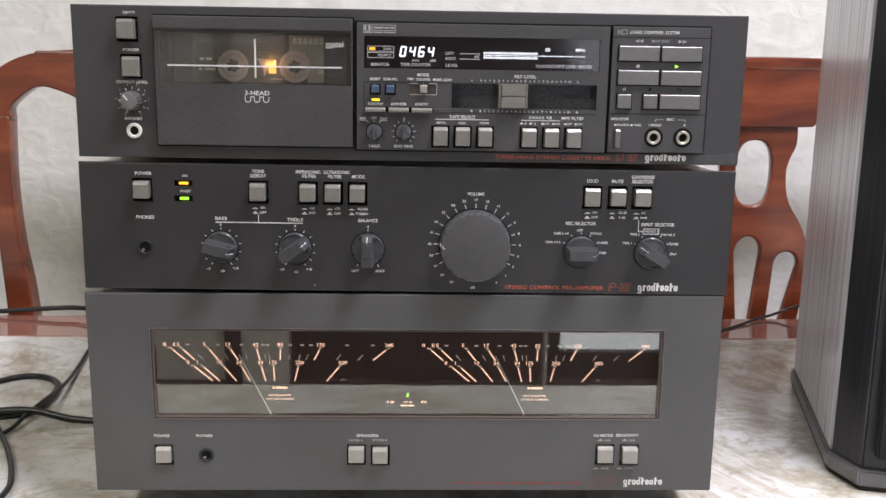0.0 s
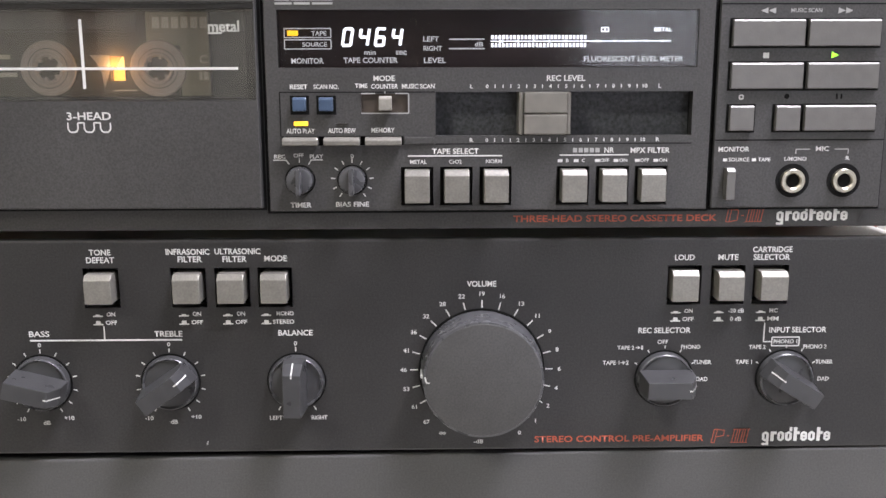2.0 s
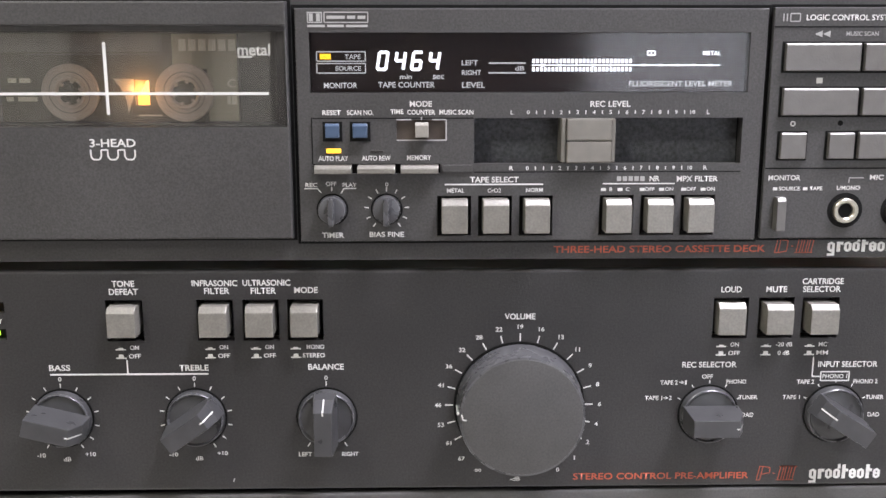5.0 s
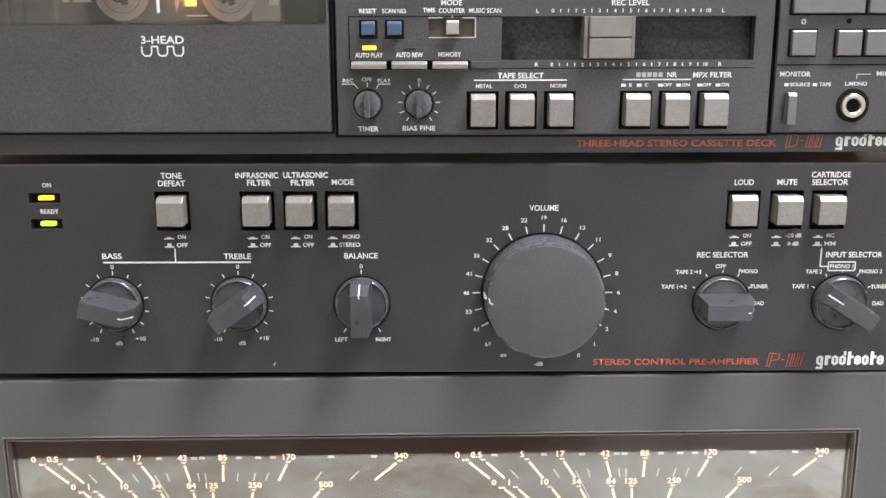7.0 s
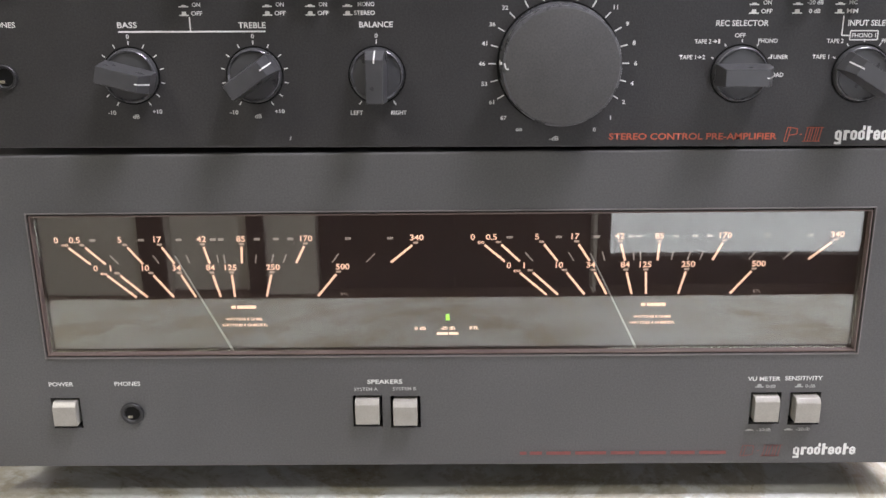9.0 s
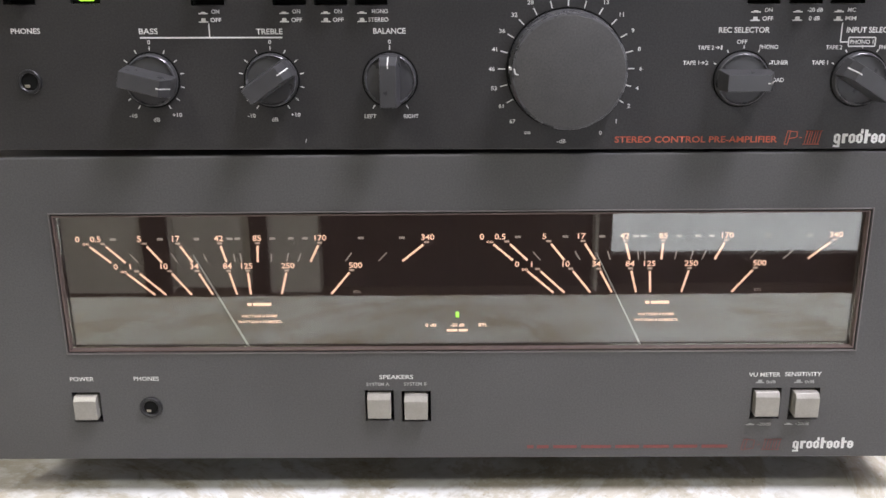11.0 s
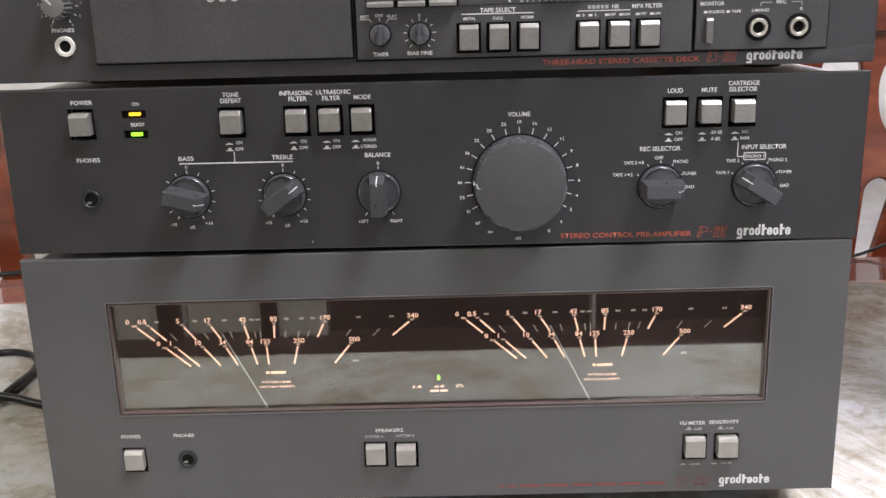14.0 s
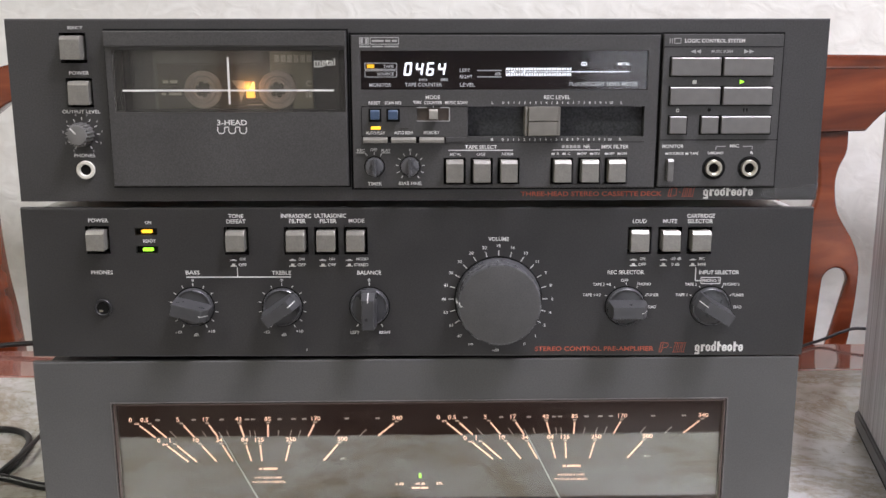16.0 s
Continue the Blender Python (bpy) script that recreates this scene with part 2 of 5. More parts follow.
PLINTH = material("grey_plinth_laminate", (0.13, 0.13, 0.135), 0.35, vary=0.15, scale=60)
GRILLE = material("black_speaker_cloth", (0.006, 0.006, 0.007), 0.85, vary=0.2, scale=500, bump=0.5, bscale=2500)
CABLE = material("black_rubber_cable", (0.008, 0.008, 0.009), 0.38, vary=0.1, scale=100)
DOORWOOD = ramp_material("dark_door_wood", [(0.3, (0.012, 0.008, 0.006)), (0.7, (0.035, 0.02, 0.014))], 5.0, 0.5, (6, 6, 0.6), 0.6, 6)
DAYLIGHT = material("daylight_backdrop", (0.5, 0.55, 0.6), 0.9, emit=(0.93, 0.90, 1.0), power=1.8)
FROST = material("lamp_diffuser", (0.8, 0.8, 0.78), 0.5, emit=(1, 0.93, 0.82), power=6.0)

# ---- building helpers ----
MM = 0.001


def part(name, bm, mat, parent=None, label=""):
    me = bpy.data.meshes.new(name)
    bm.to_mesh(me)
    bm.free()
    me.materials.append(mat)
    ob = new(name, me)
    ob.parent = parent
    if label:
        ob["label"] = label
    return ob


def smooth(ob, angle=35):
    me = ob.data
    bm = bmesh.new()
    bm.from_mesh(me)
    for f in bm.faces:
        f.smooth = True
    for e in bm.edges:
        if len(e.link_faces) == 2 and e.calc_face_angle(0) > radians(angle):
            e.smooth = False
    bm.to_mesh(me)
    bm.free()
    return ob


def empty(name, m, label, category, group="", kind=""):
    ob = new(name)
    ob.empty_display_size = 0.05
    ob.matrix_world = m
    return tagged(ob, label, category, group, kind)


def add_box(bm, x0, x1, y0, y1, z0, z1, bev=0.0, seg=2):
    geo = bmesh.ops.create_cube(bm, size=1, matrix=Matrix.LocRotScale(((x0 + x1) / 2, (y0 + y1) / 2, (z0 + z1) / 2), None, (x1 - x0, y1 - y0, z1 - z0)))
    if bev:
        es = {e for v in geo["verts"] for e in v.link_edges}
        bmesh.ops.bevel(bm, geom=list(es), offset=bev, segments=seg, affect="EDGES", profile=0.6)


def block(name, x0, x1, z0, z1, yf, yb, mat, parent, bev=0.4, label=""):
    """A bevelled block in millimetres of a panel; yf is its front (towards the viewer negative)."""
    bm = bmesh.new()
    add_box(bm, x0 * MM, x1 * MM, yf * MM, yb * MM, z0 * MM, z1 * MM, bev * MM)
    return part(name, bm, mat, parent, label)


def drum(name, x, z, r0, r1, y0, y1, mat, parent, seg=40, bev=0.3, label=""):
    """A disc or truncated cone along y: radius r0 at y0 (back), r1 at y1 (front)."""
    bm = bmesh.new()
    bmesh.ops.create_cone(bm, cap_ends=True, segments=seg, radius1=r0 * MM, radius2=r1 * MM, depth=abs(y1 - y0) * MM,
                          matrix=Matrix.Translation((x * MM, (y0 + y1) / 2 * MM, z * MM)) @ Matrix.Rotation(radians(90), 4, "X"))
    if bev:
        es = [e for e in bm.edges if len(e.link_faces) == 2 and e.calc_face_angle(0) > radians(40)]
        bmesh.ops.bevel(bm, geom=es, offset=bev * MM, segments=2, affect="EDGES", profile=0.6)
    return smooth(part(name, bm, mat, parent, label))


def ring(name, x, z, r_in, r_out, y0, y1, mat, parent, seg=36, label=""):
    """A collar with a real bore: y0 back, y1 front."""
    bm = bmesh.new()
    prof = [(r_out, y0), (r_out, y1 + 0.3), (r_out - 0.3, y1), (r_in + 0.5, y1), (r_in, y1 + 0.5), (r_in, y0)]
    loops = []
    for i in range(seg):
        a = 2 * math.pi * i / seg
        loops.append([bm.verts.new(((x + r * math.cos(a)) * MM, y * MM, (z + r * math.sin(a)) * MM)) for r, y in prof])
    for i in range(seg):
        a, b = loops[i], loops[(i + 1) % seg]
        for j in range(len(prof)):
            k = (j + 1) % len(prof)
            bm.faces.new((a[j], a[k], b[k], b[j]))
    bmesh.ops.recalc_face_normals(bm, faces=bm.faces)
    return smooth(part(name, bm, mat, parent, label))


def plate(name, x0, x1, z0, z1, holes, yf, yb, mat, parent, bev=0.8, label=""):
    """A plate with rectangular openings that go through it."""
    xs = sorted({x0, x1, *(v for h in holes for v in h[:2])})
    zs = sorted({z0, z1, *(v for h in holes for v in h[2:])})
    bm = bmesh.new()

    def solid(i, j):
        if not (0 <= i < len(xs) - 1 and 0 <= j < len(zs) - 1):
            return False
        cx, cz = (xs[i] + xs[i + 1]) / 2, (zs[j] + zs[j + 1]) / 2
        return not any(h[0] < cx < h[1] and h[2] < cz < h[3] for h in holes)

    vs = {}

    def v(i, j, y):
        if (i, j, y) not in vs:
            vs[i, j, y] = bm.verts.new((xs[i] * MM, y * MM, zs[j] * MM))
        return vs[i, j, y]

    for i in range(len(xs) - 1):
        for j in range(len(zs) - 1):
            if not solid(i, j):
                continue
            bm.faces.new((v(i, j, yf), v(i + 1, j, yf), v(i + 1, j + 1, yf), v(i, j + 1, yf)))
            bm.faces.new((v(i, j, yb), v(i, j + 1, yb), v(i + 1, j + 1, yb), v(i + 1, j, yb)))
            for di, dj, a, b in ((-1, 0, (i, j), (i, j + 1)), (1, 0, (i + 1, j + 1), (i + 1, j)), (0, -1, (i + 1, j), (i, j)), (0, 1, (i, j + 1), (i + 1, j + 1))):
                if not solid(i + di, j + dj):
                    bm.faces.new((v(*a, yf), v(*b, yf), v(*b, yb), v(*a, yb)))
    bmesh.ops.recalc_face_normals(bm, faces=bm.faces)
    if bev:
        es = [e for e in bm.edges if len(e.link_faces) == 2 and e.calc_face_angle(0) > 1 and all(abs(q.co.y - yf * MM) < 1e-7 for q in e.verts)
              and (all(abs(q.co.x - x0 * MM) < 1e-7 for q in e.verts) or all(abs(q.co.x - x1 * MM) < 1e-7 for q in e.verts) or all(abs(q.co.z - z0 * MM) < 1e-7 for q in e.verts) or all(abs(q.co.z - z1 * MM) < 1e-7 for q in e.verts))]
        bmesh.ops.bevel(bm, geom=es, offset=bev * MM, segments=2, affect="EDGES", profile=0.6)
    return part(name, bm, mat, parent, label)


WORDS = {}


def word_mesh(s):
    if s not in WORDS:
        cu = bpy.data.curves.new("word", "FONT")
        cu.body, cu.size, cu.resolution_u, cu.fill_mode = s, 1.0, 3, "FRONT"
        cu.offset = 0.018
        ob = bpy.data.objects.new("word", cu)
        scene.collection.objects.link(ob)
        bpy.context.view_layer.update()
        me = bpy.data.meshes.new_from_object(ob.evaluated_get(bpy.context.evaluated_depsgraph_get()))
        bpy.data.objects.remove(ob)
        co = np.array([p.co for p in me.vertices])
        WORDS[s] = (me, co.min(0), co.max(0))
    return WORDS[s]


def words(parent, s, x, z, h, mat=None, w=None, y=-0.25, shear=0.0):
    """Printed lettering, h millimetres high, centred at x, z on a panel; w sets its width."""
    src, lo, hi = word_mesh(s)
    me = src.copy()
    k = h / (hi[1] - lo[1])
    kx = w / (hi[0] - lo[0]) if w else k * 1.12
    cx, cy = (lo[0] + hi[0]) / 2, (lo[1] + hi[1]) / 2
    for p in me.vertices:
        px, pz = (p.co.x - cx) * kx, (p.co.y - cy) * k
        p.co = ((x + px + shear * pz) * MM, y * MM, (z + pz) * MM)
    me.materials.clear()
    me.materials.append(mat or PRINT)
    ob = new("lettering", me)
    ob.parent = parent
    return ob


def add_quad(bm, pts, y):
    f = bm.faces.new([bm.verts.new((px * MM, y * MM, pz * MM)) for px, pz in pts])
    f.normal_update()
    if f.normal.y > 0:
        f.normal_flip()


def add_stroke(bm, x0, z0, x1, z1, w, y):
    d = Vector((x1 - x0, z1 - z0)).normalized() * (w / 2)
    add_quad(bm, [(x0 + d.y, z0 - d.x), (x1 + d.y, z1 - d.x), (x1 - d.y, z1 + d.x), (x0 - d.y, z0 + d.x)], y)


def strokes(name, parent, segs, w, mat, y=-0.25, joined=False):
    bm = bmesh.new()
    for s in segs:
        add_stroke(bm, *s, w, y)
        if not joined:
            ob = part(name, bm, mat, parent)
            bm = bmesh.new()
    return part(name, bm, mat, parent) if joined else ob


def bars(parent, spans, z, h, mat, y=-0.25):
    """Plain bars that stand for writing that is not spelt out."""
    for a, b in spans:
        bm = bmesh.new()
        add_quad(bm, [(a, z - h / 2), (b, z - h / 2), (b, z + h / 2), (a, z + h / 2)], y)
        part("printed_bar", bm, mat, parent)


def maker_mark(parent, x0, x1, z0, z1, mat, y=-0.25):
    """The maker's mark as a row of plain rounded shapes."""
    h = z1 - z0
    lo, hi = z0 + 0.22 * h, z0 + 0.76 * h
    n, step = 9, (x1 - x0) / 9
    bm = bmesh.new()
    for i in range(n):
        a, b = x0 + i * step + 0.05 * step, x0 + (i + 0.93) * step
        m, t = (a + b) / 2, 0.34 * step
        if i in (1, 4, 7):
            zt = hi + (0.22 * h if i in (4, 7) else 0)
            add_quad(bm, [(m - t, lo), (m + 0.1 * step, lo), (m + 0.1 * step, zt), (m - t, zt)], y)
            add_quad(bm, [(m + 0.1 * step, hi - 0.16 * h), (b, hi - 0.16 * h), (b, hi), (m + 0.1 * step, hi)], y - 0.02)
            continue
        add_quad(bm, [(a, lo + 0.1 * h), (a + t, lo), (a + t, hi), (a, hi - 0.1 * h)], y)
        add_quad(bm, [(b - t, lo), (b, lo + 0.1 * h), (b, hi - 0.1 * h), (b - t, hi)], y)
        add_quad(bm, [(a + t, lo), (b - t, lo), (b - t, lo + 0.14 * h), (a + t, lo + 0.14 * h)], y)
        add_quad(bm, [(a + t, hi - 0.14 * h), (b - t, hi - 0.14 * h), (b - t, hi), (a + t, hi)], y)
        if i == 0:
            add_quad(bm, [(a, z0), (b, z0), (b, z0 + 0.13 * h), (a, z0 + 0.13 * h)], y)
            add_quad(bm, [(b - t, z0 + 0.13 * h), (b, z0 + 0.13 * h), (b, lo + 0.1 * h), (b - t, lo)], y)
        if i == 3:
            add_quad(bm, [(b - t, hi), (b, hi), (b, z1), (b - t, z1)], y)
        if i in (5, 8):
            add_quad(bm, [(a + t, (lo + hi) / 2 - 0.05 * h), (b - t, (lo + hi) / 2 - 0.05 * h), (b - t, (lo + hi) / 2 + 0.06 * h), (a + t, (lo + hi) / 2 + 0.06 * h)], y)
    return part("maker_mark", bm, mat, parent)


def model_mark(parent, x0, x1, z0, z1, mat, loop=True):
    """The model's emblem as slanted outline strokes."""
    w, h = x1 - x0, z1 - z0
    s = 0.18 * h

    def p(u, q):
        return x0 + u * w + s * q, z0 + q * h

    segs = []
    for u0, u1 in ((0.02, 0.10), (0.54, 0.62), (0.68, 0.76), (0.82, 0.90)):
        segs += [(*p(u0, 0), *p(u0, 1)), (*p(u1, 0), *p(u1, 1)), (*p(u0, 0), *p(u1, 0)), (*p(u0, 1), *p(u1, 1))]
    segs += [(*p(0.5, 1), *p(0.94, 1)), (*p(0.5, 0), *p(0.94, 0))]
    low = 0.0 if loop else 0.42
    segs += [(*p(0.10, 1), *p(0.28, 0.92)), (*p(0.28, 0.92), *p(0.3, low + 0.12)), (*p(0.3, low + 0.12), *p(0.1, low)), (*p(0.38, 0.5), *p(0.44, 0.5))]
    return strokes("emblem_stroke", parent, segs, 0.32, mat, -0.25)


def key(x0, x1, z0, z1, parent, out=5.0, mat=None, name="button", bev=0.35, label="", lift=0.15, slope=2.0):
    """A push key: a box whose front top edge is cut to a slope."""
    x0, x1, z0 = x0 + 0.09 * out, x1 - 0.09 * out, z0 + lift * out
    prof = ((6, z0), (-out, z0), (-out, z1 - slope), (-out + 0.8 * slope, z1), (6, z1))
    bm = bmesh.new()
    a, b = ([bm.verts.new((x * MM, py * MM, pz * MM)) for py, pz in prof] for x in (x0, x1))
    bm.faces.new(a)
    bm.faces.new(b[::-1])
    for i in range(5):
        k = (i + 1) % 5
        bm.faces.new((a[i], b[i], b[k], a[k]))
    bmesh.ops.recalc_face_normals(bm, faces=bm.faces)
    bmesh.ops.bevel(bm, geom=list(bm.edges), offset=min(bev, 0.35) * MM, segments=2, affect="EDGES", profile=0.6)
    return part(name, bm, mat or BUTTON, parent, label)


def well(parent, x0, x1, z0, z1, depth=7.0):
    return block("recess", x0 - 1, x1 + 1, z0 - 1, z1 + 1, depth - 0.5, depth + 0.5, DARK, parent, 0)


def socket(parent, x, z, r_out, r_in, mat, out=1.5, label=""):
    s = ring("jack_socket", x, z, r_in, r_out, 3, -out, mat, parent, 36, label)
    # no hole in the panel: a black disc paints the bore's darkness
    drum("bore_shade_disc", x, z, r_in + 0.1, r_in + 0.1, 4, -0.15, DARK, s, 28, 0)
    if mat is JACKB:
        # chrome block added to give the glint low in the bore
        block("glint_block", x - 0.62 * r_in, x - 0.05 * r_in, z - 0.66 * r_in, z - 0.34 * r_in, -0.7, 1.0, CHROME, s, 0.15, "small chrome block added for the glint in the socket")
    return s


def icon(parent, x, z, pressed, mat):
    """The little sign of a button, in or out."""
    bm = bmesh.new()
    add_quad(bm, [(x - 1.9, z - 0.7), (x + 1.9, z - 0.7), (x + 1.9, z - 0.2), (x - 1.9, z - 0.2)], -0.25)
    if pressed:
        add_quad(bm, [(x - 1.0, z - 0.2), (x + 1.0, z - 0.2), (x + 0.8, z + 0.25), (x - 0.8, z + 0.25)], -0.25)
    else:
        add_quad(bm, [(x - 1.0, z - 0.2), (x + 1.0, z - 0.2), (x + 0.8, z + 1.0), (x - 0.8, z + 1.0)], -0.25)
    return part("button_icon", bm, mat, parent)


def bar_knob(parent, x, z, r, angle, out=15.5, half=4.3):
    """A rotary knob: a dished skirt with a raised rim and a wedge grip whose front end slopes down to the pointer."""
    k = drum("rotary_knob", x, z, r, r - 0.5, 0.5, -2.6, KNOB, parent, 48, 0.4, "black plastic rotary knob with a wedge grip")
    # black disc on the uncut panel paints the shade round the knob's foot
    drum("gap_shade_disc", x, z, r + 0.6, r + 0.6, 0.6, -0.18, DARK, k, 48, 0)
    ring("rim", x, z, r - 1.5, r - 0.55, -2.3, -3.3, KNOBG, k, 48)
    a = radians(angle)
    ux, uz = math.cos(a), math.sin(a)

    def at(l, s, y):
        return ((x + ux * l - uz * s) * MM, y * MM, (z + uz * l + ux * s) * MM)

    top = half - 1.0
    rows = ((-2.5, r - 0.6, r - 0.8, half), (-9.5, r - 0.8, r - 1.1, half - 0.5), (-out, r - 3.7, r - 1.5, top))
    bm = bmesh.new()
    loops = [[bm.verts.new(at(l, s * hw, y)) for l, s in ((lf, 1), (lf, -1), (-lb, -1), (-lb, 1))] for y, lf, lb, hw in rows]
    for p, q in zip(loops, loops[1:]):
        for i in range(4):
            j = (i + 1) % 4
            bm.faces.new((p[i], p[j], q[j], q[i]))
    bm.faces.new(loops[-1])
    bm.faces.new(loops[0][::-1])
    bmesh.ops.recalc_face_normals(bm, faces=bm.faces)
    bmesh.ops.bevel(bm, geom=list(bm.edges), offset=0.3 * MM, segments=2, affect="EDGES", profile=0.6)
    part("grip", bm, KNOB, k)
    bm = bmesh.new()
    for (l0, y0), (l1, y1) in (((r - 4.9, -out - 0.1), (r - 3.75, -out - 0.1)), ((r - 3.6, -out - 0.12), (r - 0.65, -9.5))):
        bm.faces.new([bm.verts.new(at(l, s, y)) for l, y, s in ((l0, y0, 0.27), (l0, y0, -0.27), (l1, y1, -0.27), (l1, y1, 0.27))])
    bmesh.ops.recalc_face_normals(bm, faces=bm.faces)
    part("pointer_line", bm, PRINT, k)
    return k


def dial_ticks(parent, x, z, r0, r1, angles, w=0.45, mat=None, y=-0.25):
    return strokes("scale_tick", parent, [(x + r0 * math.cos(radians(a)), z + r0 * math.sin(radians(a)), x + r1 * math.cos(radians(a)), z + r1 * math.sin(radians(a))) for a in angles], w, mat or PRINT, y)


def body(unit, half, height, depth, top_mat, z0=2.0, holes=()):
    c = plate("case", -half, half, z0, height - 2.5, list(holes), 4.2, depth, top_mat, unit, 0, "painted sheet-metal case")
    block("rear_panel", -half + 1, half - 1, z0 + 1, height - 3.5, depth + 0.1, depth + 3, CASE, unit, 0.5)
    return c


def feet(unit, xs, ys, z0, z1, r=11):
    for fx in xs:
        for fy in ys:
            bm = bmesh.new()
            bmesh.ops.create_cone(bm, cap_ends=True, segments=28, radius1=(r - 1.5) * MM, radius2=r * MM, depth=(z1 - z0) * MM, matrix=Matrix.Translation((fx * MM, fy * MM, (z0 + z1) / 2 * MM)))
            smooth(part("foot", bm, CABLE, unit))


# ---- room ----
TABLE = 0.745


def slab(name, x0, x1, y0, y1, z0, z1, mat, label, category, bev=0.0):
    bm = bmesh.new()
    add_box(bm, x0, x1, y0, y1, z0, z1, bev)
    return tagged(part(name, bm, mat), label, category, "", "structure")


slab("floor", -3.4, 3.6, -2.5, 0.95, -0.1, 0.0, FLOORM, "dark brown wooden floor in the room", "floor")
# ceiling and both side walls are unseen; dulled or set wide to limit bounce
slab("ceiling", -3.4, 3.6, -2.5, 0.95, 2.6, 2.7, CEILM, "plain pale painted ceiling above the table", "ceiling")
slab("wall_north", -3.4, 3.6, 0.80, 0.95, 0.0, 2.6, WALLM, "cream wall with rough trowelled plaster texture", "wall")
slab("wall_west", -3.4, -3.25, -2.35, 0.80, 0.0, 2.6, WALLM, "cream plastered side wall of the room", "wall")
slab("wall_east", 3.45, 3.6, -2.35, 0.80, 0.0, 2.6, WALLM, "cream plastered side wall of the room", "wall")
south = plate("wall_south", -3400, 3600, 0, 2600, [(-880, -630, -1, 2100), (-420, 430, -1, 2100), (440, 1380, -1, 2100)], -2350, -2500, WALLM, None, 0)
tagged(south, "cream plastered wall with two door openings", "wall", "", "structure")
# added dark boards: they imitate the operator's dark silhouette mirrored in the meter glass
door = empty("operator_stand_in", Matrix.Translation((0.005, -2.40, 0)), "dark brown boards standing in for the operator's dark reflection", "door", "", "structure")
for dx in (-0.211, 0.211):
    bm = bmesh.new()
    add_box(bm, dx - 0.2095, dx + 0.2095, -0.02, 0.02, 0.005, 2.09, 0.003)
    leaf = part("tall_leaf", bm, DOORWOOD, door)
    for z0, z1 in ((0.15, 0.95), (1.1, 1.95)):
        bm = bmesh.new()
        add_box(bm, dx - 0.13, dx + 0.13, 0.018, 0.03, z0, z1, 0.006)
        part("raised_board", bm, DOORWOOD, leaf)
gdoor = empty("door_2", Matrix.Translation((0.91, -2.42, 0)), "glazed door with a dark wooden frame letting in daylight", "door", "", "structure")
for x0, x1, z0, z1 in ((-0.465, -0.42, 0.005, 2.095), (0.42, 0.465, 0.005, 2.095), (-0.42, 0.42, 2.0, 2.095), (-0.42, 0.42, 0.005, 0.10)):
    bm = bmesh.new()
    add_box(bm, x0, x1, -0.02, 0.02, z0, z1, 0.003)
    part("door_frame", bm, DOORWOOD, gdoor)
bm = bmesh.new()
add_box(bm, -0.42, 0.42, -0.003, 0.003, 0.10, 2.0)
gp = part("pane", bm, pane_material("door_glass", (0.95, 0.97, 0.97), 1.0), gdoor)
gp.visible_shadow = False
closet = empty("door_3", Matrix.Translation((-0.755, -2.40, 0)), "narrow pale closet door with dark brown frame posts", "door", "", "structure")
bm = bmesh.new()
add_box(bm, -0.122, 0.122, -0.02, 0.02, 0.005, 2.09, 0.003)
part("tall_leaf", bm, WALLM, closet)
for x0, x1 in ((-0.205, -0.127), (0.127, 0.18)):
    bm = bmesh.new()
    add_box(bm, x0, x1, 0.052, 0.075, 0.003, 2.15, 0.003)
    part("frame_post", bm, DOORWOOD, closet)
bm = bmesh.new()
add_box(bm, 0.2, 3.2, -3.62, -3.6, -1.4, 3.2)
tagged(part("backdrop", bm, DAYLIGHT), "plain pale daylight outside the glazed door", "backdrop", "", "structure")
for lx, ly in LAMPS:
    lamp = empty("ceiling_lamp", Matrix.Translation((lx, ly, 2.6)), "round flush ceiling lamp with a glowing diffuser", "lamp", "ceiling lamps")
    bm = bmesh.new()
    bmesh.ops.create_cone(bm, cap_ends=True, segments=40, radius1=0.2, radius2=0.23, depth=0.03, matrix=Matrix.Translation((0, 0, -0.016)))
    part("lamp_base", bm, CEILM, lamp)
    bm = bmesh.new()
    bmesh.ops.create_cone(bm, cap_ends=True, segments=40, radius1=0.17, radius2=0.195, depth=0.035, matrix=Matrix.Translation((0, 0, -0.05)))
    part("diffuser", bm, FROST, lamp)

# ---- table ----
table = empty("marble_table", Matrix.Translation((0, 0.105, 0)), "dining table with a polished pale grey marble top", "table")
bm = bmesh.new()
add_box(bm, -1.0, 1.1, -0.377, 0.336, TABLE - 0.03, TABLE, 0.002, 2)
part("tabletop", bm, MARBLE, table, "polished pale marble slab with grey and brown veins")
bm = bmesh.new()
add_box(bm, -1.0, 1.1, 0.338, 0.430, TABLE - 0.03, TABLE - 0.0005, 0.003, 2)
part("rear_border", bm, BORDER, table, "mirror-polished red-brown lacquered wooden border")
bm = bmesh.new()
add_box(bm, -0.9, 1.0, -0.29, 0.36, TABLE - 0.10, TABLE - 0.03, 0.004)
part("apron", bm, MAHOG, table)
for lx in (-0.85, 0.95):
    for ly in (-0.25, 0.25):
        bm = bmesh.new()
        bmesh.ops.create_cone(bm, cap_ends=True, segments=20, radius1=0.024, radius2=0.036, depth=TABLE - 0.10, matrix=Matrix.Translation((lx, ly, (TABLE - 0.10) / 2)))
        smooth(part("leg", bm, MAHOG, table))

# ---- chairs ----


